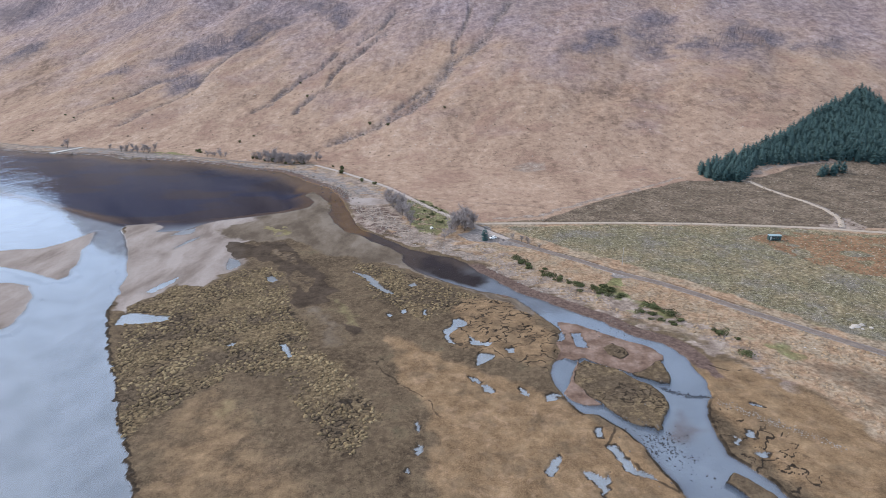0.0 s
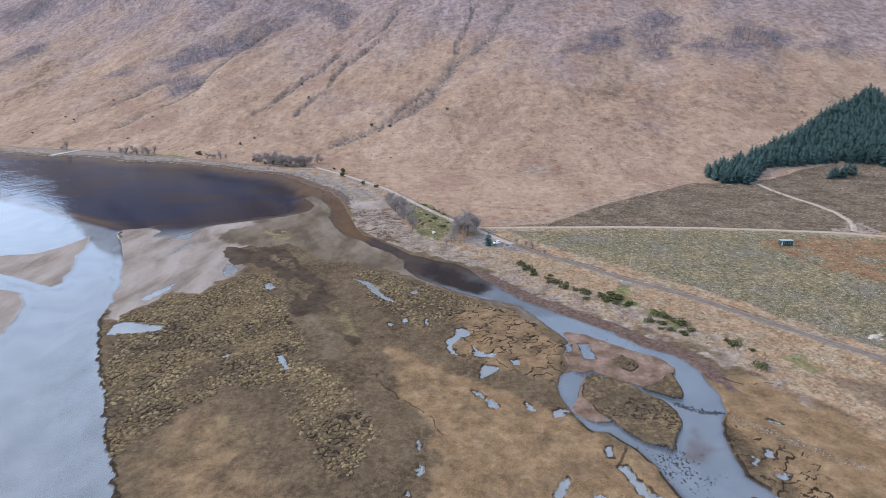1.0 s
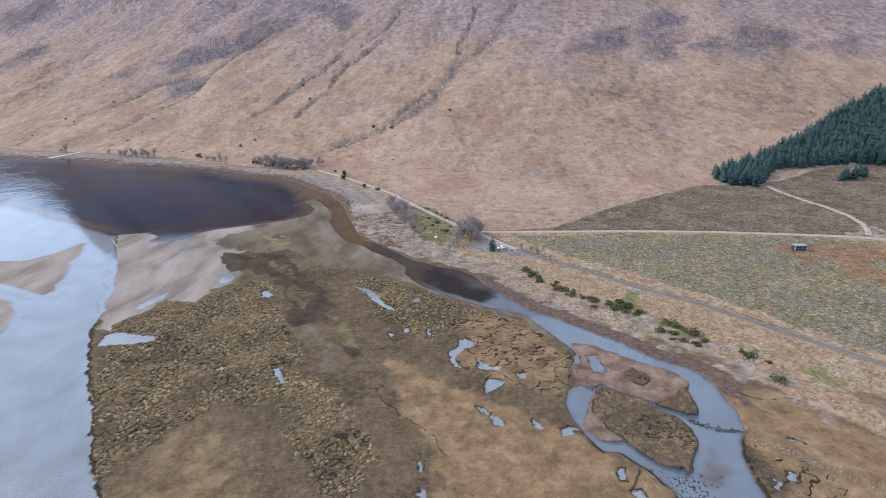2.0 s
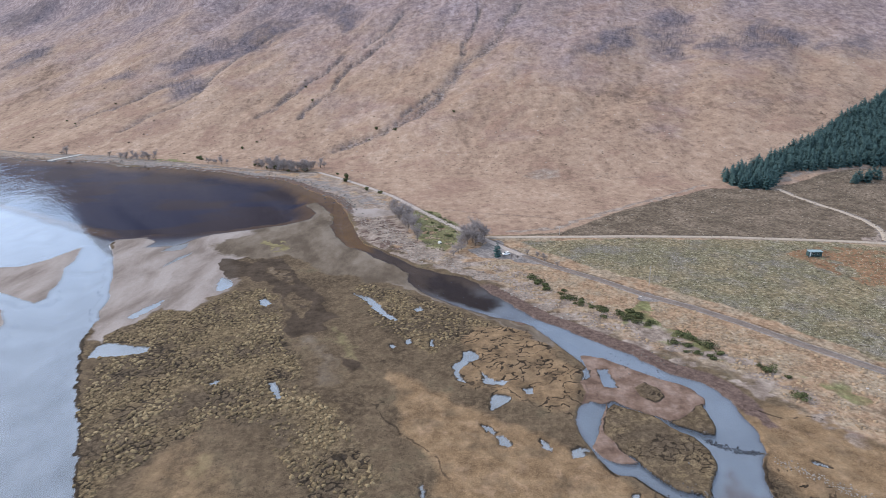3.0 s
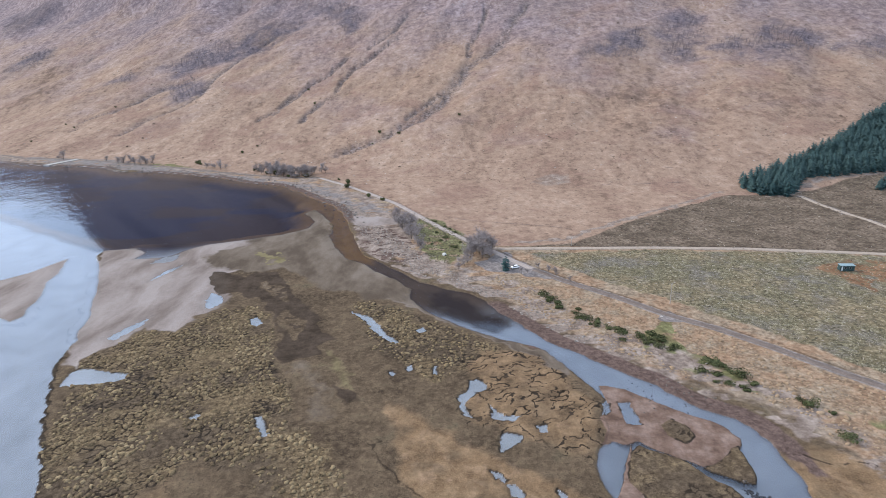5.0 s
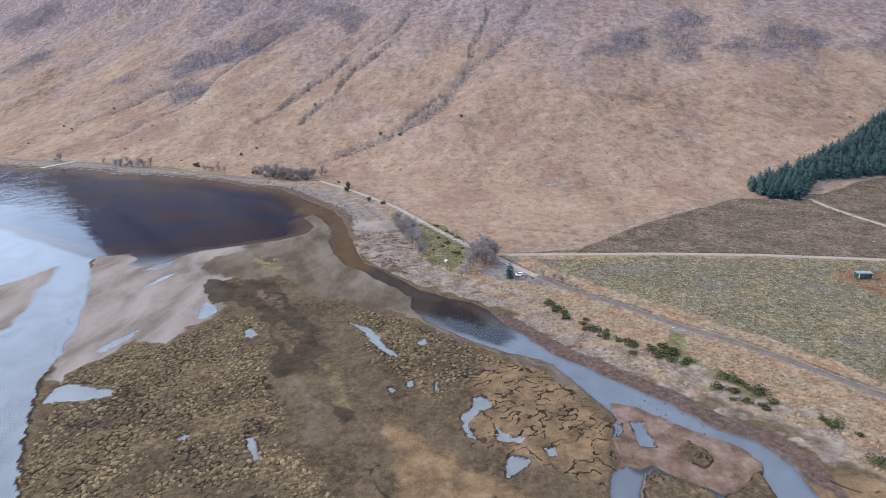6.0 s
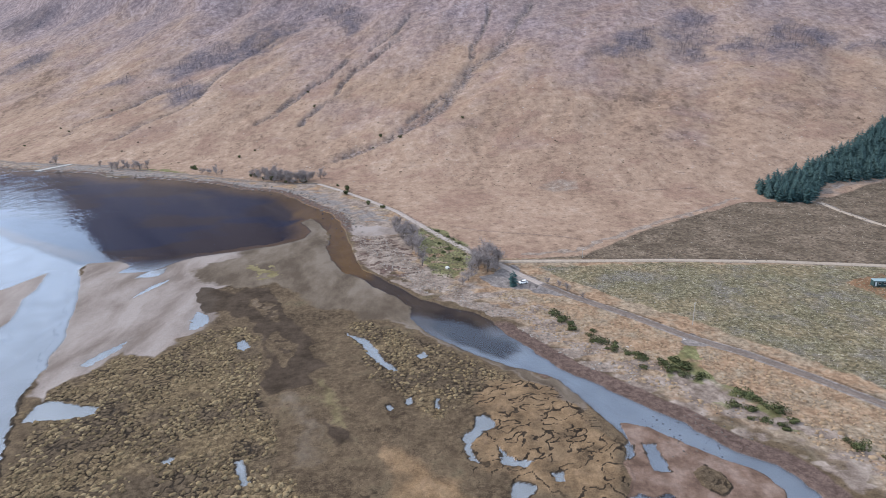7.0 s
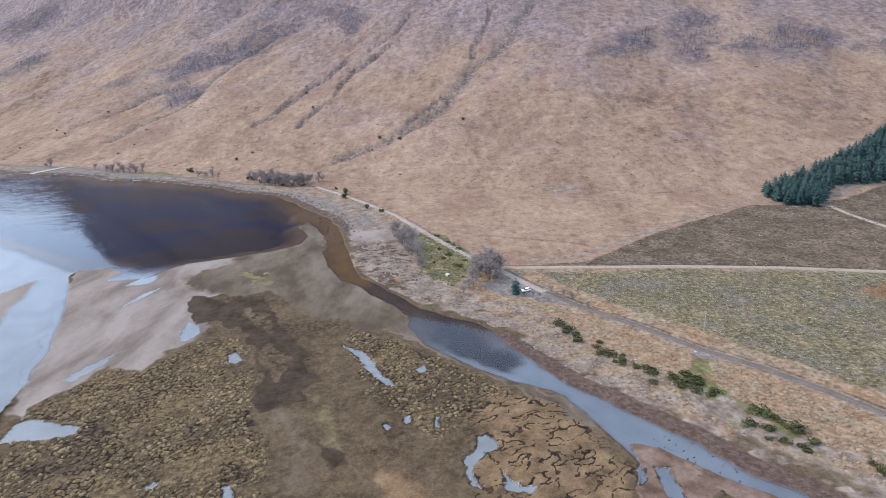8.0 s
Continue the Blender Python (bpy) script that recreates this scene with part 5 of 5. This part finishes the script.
lumps("shore_stone", rng.sample(shore_spots, min(700, len(shore_spots))), [rng.uniform(0.15, 0.45) for _ in range(700)], 0.7, STONE, "pale stones strewn along the shore", "stone")
point_spots = where(scattered(GREEN_1, 1.7, rng, 0.5), "east", 0.5)
lumps("point_tussock", point_spots, [rng.uniform(0.15, 0.6) for _ in point_spots], 0.7, MOOR_TUFT, "olive grass tussocks on the grassy point", "grass")
marsh_spots = where(where(scattered(HUMMOCK, 1.45, rng, 0.5) + scattered(HUMMOCK_NORTH, 1.6, rng, 0.5), "hummock", 0.45), "wet", -1, 0.5)
marsh_spots = [p for p in marsh_spots if noise.noise((p[0] / 9, p[1] / 9, 11)) + rng.uniform(-0.3, 0.3) > -0.12]
lumps("marsh_tussock", marsh_spots, [rng.uniform(0.28, 0.75) for _ in marsh_spots], 0.66, TUSSOCK, "olive-brown turf hummocks of the salt marsh", "turf", sides=7, uneven=0.42)
hill_spots = [(rng.uniform(-620, 520), rng.uniform(520, 1150)) for _ in range(5600)]
hill_spots = where(hill_spots, "hill", 0.8)
lumps("hill_tussock", hill_spots[:2200], [rng.uniform(0.3, 0.75) * (1 + (rng.random() < 0.06)) for _ in hill_spots], 0.6, HEATH_TUFT, "dark heather clumps and rocks on the hillside", "heather")
lumps("hill_stone", hill_spots[4200:], [rng.uniform(0.3, 0.8) for _ in hill_spots], 0.6, STONE, "pale grey rocks on the bracken hillside", "stone")
def along(line, count, spread):
    """Places strewn along a line."""
    out = []
    for (ax, ay), (bx, by) in zip(line, line[1:]):
        out += [(ax + (bx - ax) * t + rng.gauss(0, spread), ay + (by - ay) * t + rng.gauss(0, spread)) for t in (rng.random() for _ in range(count))]
    return out


ford = along([(75.8, 151.5), (78.4, 147.8), (82.6, 145.2), (87.4, 142.2)], 50, 0.6)
lumps("ford_stone", ford, [rng.uniform(0.12, 0.38) for _ in ford], 0.9, WET_STONE, "line of dark wet stones across the river bed", "stone")
causeway = along([(88.4, 138.6), (93.1, 134.9), (96.5, 130), (100.4, 126.5), (105.8, 121.3), (110.9, 115.4)], 55, 1.0)
lumps("causeway_stone", causeway, [rng.uniform(0.07, 0.24) for _ in causeway], 0.8, PALE_STONE, "band of pale grey stones over the river bank", "stone")
river_stones = [(rng.gauss(64, 3.5), rng.gauss(122, 5)) for _ in range(190)] + [(rng.uniform(52, 76), rng.uniform(104, 128)) for _ in range(40)] + [(rng.uniform(60, 88), rng.uniform(182, 202)) for _ in range(90)]
lumps("river_stone", river_stones, [rng.uniform(0.1, 0.3) for _ in river_stones], 0.8, WET_STONE, "dark wet stones in the river shallows", "stone")
gully_spots = []
for line in GULLIES:
    for (ax, ay), (bx, by) in zip(line, line[1:]):
        steps = int(math.hypot(bx - ax, by - ay) / 0.9)
        for k in range(steps):
            t = k / steps
            x, y = ax + (bx - ax) * t, ay + (by - ay) * t
            bend = 4 * noise.noise((x / 35, y / 35, 4)) + rng.gauss(0, 2.4)
            if noise.noise((x / 18, y / 18, 9)) > -0.25:
                gully_spots.append((x + bend, y - bend * 0.5))
lumps("gully_heather", gully_spots[::2] , [rng.uniform(0.25, 0.75) for _ in gully_spots], 0.6, HEATH_TUFT, "dark heather and wet rock along hillside gullies", "heather")
lumps("gully_stone", gully_spots[1::4], [rng.uniform(0.2, 0.6) for _ in gully_spots], 0.6, STONE, "grey rocks in the hillside gullies", "stone")
edge_spots = []
for (ax, ay), (bx, by) in zip(LOCH[2:17], LOCH[3:18]):
    for k in range(int(math.hypot(bx - ax, by - ay) * 1.3)):
        t = rng.random()
        edge_spots.append((ax + (bx - ax) * t + rng.gauss(2, 3.0), ay + (by - ay) * t + rng.gauss(8, 7)))
lumps("shore_rock", edge_spots, [rng.uniform(0.25, 0.9) for _ in edge_spots], 0.6, WET_STONE, "dark weedy rocks along the loch shore", "rock")
bits("shore_wrack", rng.sample(edge_spots, len(edge_spots) // 2), 1.4, DRIFT, "pale driftwood along the far loch shore", "driftwood")


def gully(line, share=1.0):
    """A stony stream bed that runs down the hill, or a thin wall or track line, of uneven width."""
    c = []
    for (ax, ay), (bx, by) in zip(line, line[1:]):
        steps = max(int(math.hypot(bx - ax, by - ay) / 4), 1)
        for k in range(steps):
            x, y = ax + (bx - ax) * k / steps, ay + (by - ay) * k / steps
            bend = 4 * noise.noise((x / 35, y / 35, 4)) + 1.2 * noise.noise((x / 6, y / 6, 5))
            c.append((x + bend, y - bend * 0.5))
    c = np.array(c)
    along = np.gradient(c, axis=0)
    side = np.stack([along[:, 1], -along[:, 0]], -1) / np.linalg.norm(along, axis=1)[:, None]
    wide = np.array([max(0.0, 0.55 + 1.9 * noise.noise((x / 12, y / 12, 6)) + 0.8 * noise.noise((x / 5, y / 5, 7))) for x, y in c])[:, None]
    wide = wide * share
    left, right = c - side * wide, c + side * wide
    zl, zc, zr = height_at(left) + 0.3, height_at(c) + 0.42, height_at(right) + 0.3
    verts = [(*p, z) for trio in zip(zip(left, zl), zip(c, zc), zip(right, zr)) for p, z in trio]
    faces = [(3 * i + j, 3 * i + j + 1, 3 * i + j + 4, 3 * i + j + 3) for i in range(len(c) - 1) for j in (0, 1) if wide[i] > 0.25 * share and wide[i + 1] > 0.25 * share]
    return tagged(new("gully", mesh_from("gully", verts, faces, GULLY_BED, True)), "dark stony stream gully or thin wall or track line on the hillside", "gully", kind="structure")


for line in GULLIES:
    gully(line, 0.8)
# thin dark wall and track lines at the hill foot, built as narrow gullies
for line in ([(8, 408), (29, 396), (52, 388), (74, 380), (89, 370)], [(118, 496), (154, 494), (198, 493), (237, 492)], [(-30, 592), (10, 591), (55, 584)]):
    gully(line, 0.2)


# ---- built things ----
def box(bm, x0, x1, y0, y1, z0, z1, bevel=0.0):
    made = bmesh.ops.create_cube(bm, size=1.0, matrix=Matrix.LocRotScale(((x0 + x1) / 2, (y0 + y1) / 2, (z0 + z1) / 2), None, (x1 - x0, y1 - y0, z1 - z0)))
    if bevel:
        edges = list({e for v in made["verts"] for e in v.link_edges})
        bmesh.ops.bevel(bm, geom=edges, offset=bevel, segments=1, affect="EDGES")
    return bm


CABIN_WALL = grainy("dark_green_steel_sheet", (0.020, 0.040, 0.042), (0.045, 0.075, 0.076), 0.8, 0.5)
CABIN_ROOF = grainy("pale_blue_grey_roof_sheet", (0.150, 0.215, 0.240), (0.220, 0.290, 0.315), 1.2, 0.5)
DOOR_PAINT = grainy("faded_pale_door_paint", (0.34, 0.38, 0.38), (0.50, 0.54, 0.54), 0.5, 0.6)
GLASS = grainy("dark_window_glass", (0.012, 0.014, 0.016), (0.02, 0.024, 0.028), 0.6, 0.08, 0.0, specular=0.6)
CAR_PAINT = grainy("white_car_paint", (0.70, 0.71, 0.72), (0.80, 0.81, 0.82), 1.5, 0.25, 0.0, specular=0.6)
RUBBER = grainy("black_tyre_rubber", (0.012, 0.012, 0.012), (0.030, 0.030, 0.030), 0.2, 0.9)
STEEL = grainy("wheel_rim_steel", (0.35, 0.35, 0.36), (0.50, 0.50, 0.51), 0.2, 0.35, 0.05, metal=0.8)
LAMP_RED = grainy("red_tail_lamp", (0.25, 0.01, 0.01), (0.35, 0.02, 0.02), 0.2, 0.3, 0.0)
LAMP_CLEAR = grainy("clear_headlamp", (0.55, 0.56, 0.57), (0.70, 0.71, 0.72), 0.2, 0.2, 0.0)
TENT_CLOTH = grainy("off_white_tent_cloth", (0.34, 0.34, 0.32), (0.50, 0.50, 0.48), 0.4, 0.8)
TENT_DARK = grainy("dark_tent_flap_cloth", (0.02, 0.02, 0.022), (0.05, 0.05, 0.055), 0.4, 0.9)
CONCRETE = grainy("weathered_pale_concrete", (0.20, 0.19, 0.18), (0.36, 0.35, 0.335), 1.4, 0.9)


def make_cabin():
    """A portable site cabin on timber bearers, with ribbed walls and a shallow mono-pitch roof."""
    cabin = new("site_cabin")
    wall = bmesh.new()
    box(wall, -4.2, 4.2, -1.4, 1.4, 0.3, 2.75, 0.03)
    for k in range(27):
        x = -4.1 + k * 0.315
        box(wall, x - 0.05, x + 0.05, -1.45, -1.40, 0.38, 2.68)
        box(wall, x - 0.05, x + 0.05, 1.40, 1.45, 0.38, 2.68)
    part("wall", wall, CABIN_WALL, cabin)
    roof = bmesh.new()
    box(roof, -4.4, 4.4, -1.65, 1.65, 2.78, 2.92, 0.02)
    for k in range(22):
        x = -4.2 + k * 0.4
        box(roof, x - 0.06, x + 0.06, -1.66, 1.66, 2.92, 2.97)
    roof_ob = part("roof", roof, CABIN_ROOF, cabin, "pale blue-grey ribbed roof")
    roof_ob.rotation_euler = (radians(3), 0, 0)
    door = part("door", box(bmesh.new(), -3.6, -2.7, -1.52, -1.455, 0.4, 2.4, 0.01), DOOR_PAINT, cabin, "faded pale door")
    part("handle", box(bmesh.new(), -2.86, -2.78, -1.58, -1.52, 1.35, 1.43, 0.01), STEEL, door)
    for x in (-1.2, 1.6):
        window = part("window", box(bmesh.new(), x - 0.6, x + 0.6, -1.50, -1.455, 1.3, 2.2, 0.01), GLASS, cabin, "dark glazed window")
        frame_bm = bmesh.new()
        for a, b, c, d in ((-0.66, 0.66, 1.24, 1.3), (-0.66, 0.66, 2.2, 2.26), (-0.66, -0.6, 1.3, 2.2), (0.6, 0.66, 1.3, 2.2)):
            box(frame_bm, x + a, x + b, -1.53, -1.455, c, d)
        part("frame", frame_bm, DOOR_PAINT, window)
    for x in (-3.4, 0, 3.4):
        part("bearer", box(bmesh.new(), x - 0.12, x + 0.12, -1.4, 1.4, -0.5, 0.3, 0.01), TIMBER, cabin)
    return tagged(cabin, "dark green site cabin with pale blue-grey roof", "cabin")


def make_car():
    """A small white hatchback."""
    car = new("car")
    profile = [(-2.05, 0.35), (-2.1, 0.62), (-2.0, 0.92), (-1.2, 1.0), (1.75, 1.02), (2.0, 0.85), (2.02, 0.38), (1.6, 0.24), (-1.6, 0.24)]
    body = bmesh.new()
    sides = [[body.verts.new((x, y, z)) for x, z in profile] for y in (-0.86, 0.86)]
    body.faces.new(sides[0]), body.faces.new(sides[1][::-1])
    for k in range(len(profile)):
        body.faces.new((sides[0][k], sides[1][k], sides[1][(k + 1) % len(profile)], sides[0][(k + 1) % len(profile)]))
    bmesh.ops.recalc_face_normals(body, faces=body.faces)
    bmesh.ops.bevel(body, geom=list(body.edges), offset=0.06, segments=2, affect="EDGES")
    part("body", body, CAR_PAINT, car)
    cabin = bmesh.new()
    low = [(-1.25, -0.8), (1.8, -0.8), (1.8, 0.8), (-1.25, 0.8)]
    high = [(-0.45, -0.62), (1.4, -0.62), (1.4, 0.62), (-0.45, 0.62)]
    a = [cabin.verts.new((x, y, 0.98)) for x, y in low]
    b = [cabin.verts.new((x, y, 1.42)) for x, y in high]
    for k in range(4):
        cabin.faces.new((a[k], a[(k + 1) % 4], b[(k + 1) % 4], b[k]))
    cabin.faces.new(b)
    part("windows", cabin, GLASS, car, "dark glass")
    part("roof", box(bmesh.new(), -0.5, 1.45, -0.64, 0.64, 1.42, 1.48, 0.02), CAR_PAINT, car)
    for x in (-1.3, 1.3):
        for y in (-0.82, 0.82):
            tyre = bmesh.new()
            bmesh.ops.create_cone(tyre, cap_ends=True, segments=16, radius1=0.31, radius2=0.31, depth=0.2, matrix=Matrix.Translation((x, y, 0.31)) @ Matrix.Rotation(math.pi / 2, 4, "X"))
            wheel = part("wheel", tyre, RUBBER, car, "black tyre")
            rim = bmesh.new()
            bmesh.ops.create_cone(rim, cap_ends=True, segments=12, radius1=0.19, radius2=0.19, depth=0.23, matrix=Matrix.Translation((x, y, 0.31)) @ Matrix.Rotation(math.pi / 2, 4, "X"))
            part("rim", rim, STEEL, wheel)
    for y in (-0.62, 0.62):
        part("headlight", box(bmesh.new(), -2.12, -2.0, y - 0.16, y + 0.16, 0.66, 0.80, 0.02), LAMP_CLEAR, car)
        part("tail_light", box(bmesh.new(), 1.93, 2.04, y - 0.12, y + 0.12, 0.66, 0.84, 0.02), LAMP_RED, car)
    return tagged(car, "small white car parked on the gravel lot", "car")


def make_tent():
    tent = new("tent")
    cloth = bmesh.new()
    rows = []
    for y, s in ((-1.3, 0.55), (-0.6, 0.95), (0.3, 1.0), (1.2, 0.7)):
        rows.append([cloth.verts.new((math.cos(a) * 1.1 * s, y, math.sin(a) * 1.25 * s)) for a in np.linspace(0, math.pi, 9)])
    for r0, r1 in zip(rows, rows[1:]):
        for k in range(8):
            cloth.faces.new((r0[k], r0[k + 1], r1[k + 1], r1[k]))
    cloth.faces.new(rows[-1])
    part("canopy", cloth, TENT_CLOTH, tent, "off-white cloth")
    flap = bmesh.new()
    flap.faces.new([flap.verts.new((math.cos(a) * 0.58, -1.32, math.sin(a) * 0.66)) for a in np.linspace(0, math.pi, 9)])
    made = bmesh.ops.extrude_face_region(flap, geom=list(flap.faces))
    bmesh.ops.translate(flap, verts=[v for v in made["geom"] if isinstance(v, bmesh.types.BMVert)], vec=(0, -0.04, 0))
    part("door_flap", flap, TENT_DARK, tent, "dark open doorway flap")
    return tagged(tent, "small off-white tent pitched on the grassy point", "tent")


def make_pole(tall):
    pole = new("utility_pole")
    shaft = bmesh.new()
    sticks(shaft, (0, 0, -0.8), (0, 0, tall), 0.16, 0.11, 8)
    part("shaft", shaft, TIMBER, pole)
    part("crossarm", box(bmesh.new(), -0.7, 0.7, -0.06, 0.06, tall - 0.6, tall - 0.46, 0.01), TIMBER, pole)
    for x in (-0.55, 0.55):
        part("insulator", box(bmesh.new(), x - 0.05, x + 0.05, -0.05, 0.05, tall - 0.46, tall - 0.28, 0.02), DOOR_PAINT, pole)
    return tagged(pole, "weathered wooden utility pole on the moor", "pole", "utility poles")


def make_boulder(r):
    bm = bmesh.new()
    bmesh.ops.create_icosphere(bm, subdivisions=2, radius=r)
    for v in bm.verts:
        v.co *= 1 + 0.35 * noise.noise(v.co * 1.3 / r + Vector((r * 7, 0, 0)))
        v.co.z *= 0.62
    return part("boulder", bm, STONE)


def stand_at(ob, x, y, turn=0, sink=0.0):
    ob.matrix_basis = Matrix.Translation((x, y, float(height_at([(x, y)])[0]) - sink)) @ Matrix.Rotation(radians(turn), 4, "Z")
    return ob


cabin = stand_at(make_cabin(), 197.5, 293.5, -6, 0.0)
cabin.scale = (0.78, 0.9, 1.05)
stand_at(make_car(), 41, 308, 20, -0.02)
stand_at(make_tent(), 6.5, 331, 25)
stand_at(make_pole(9.5), 99.5, 259.5, 30)
stand_at(make_pole(5.0), 77, 342, 20)
for x, y, r in ((166, 186, 1.6), (169, 187, 1.2), (163.5, 185, 0.9), (171, 184.5, 0.8), (167, 183.8, 0.7)):
    tagged(stand_at(make_boulder(r), x, y, r * 200, 0.1), "pale grey boulder in a heap on the moor", "boulder", "moor boulders")
for x, y, r in ((92.5, 209.5, 0.6), (94, 210.4, 0.5), (91.6, 247.6, 0.6), (136, 171, 0.5), (139, 170, 0.4), (69, 243, 0.6), (70.5, 244, 0.45)):
    tagged(stand_at(make_boulder(r), x, y, r * 300, 0.08), "small pale boulder on rough grass", "boulder", "grass boulders")

# stone jetty and slip
jetty = new("jetty")
deck = bmesh.new()
box(deck, -4.0, 4.0, -20, 20, -1.6, 0.75, 0.15)
part("deck", deck, CONCRETE, jetty, "pale concrete deck")
for side in (-4.0, 4.0):
    kerb = bmesh.new()
    for k in range(12):
        box(kerb, side - 0.25, side + 0.25, -19.5 + k * 3.25, -16.6 + k * 3.25, 0.75, 1.0, 0.05)
    part("kerb", kerb, STONE, jetty)
jetty.matrix_basis = Matrix.Translation((-394, 671, 0)) @ Matrix.Rotation(radians(-18), 4, "Z")
tagged(jetty, "pale concrete jetty on the far shore of the loch", "jetty")
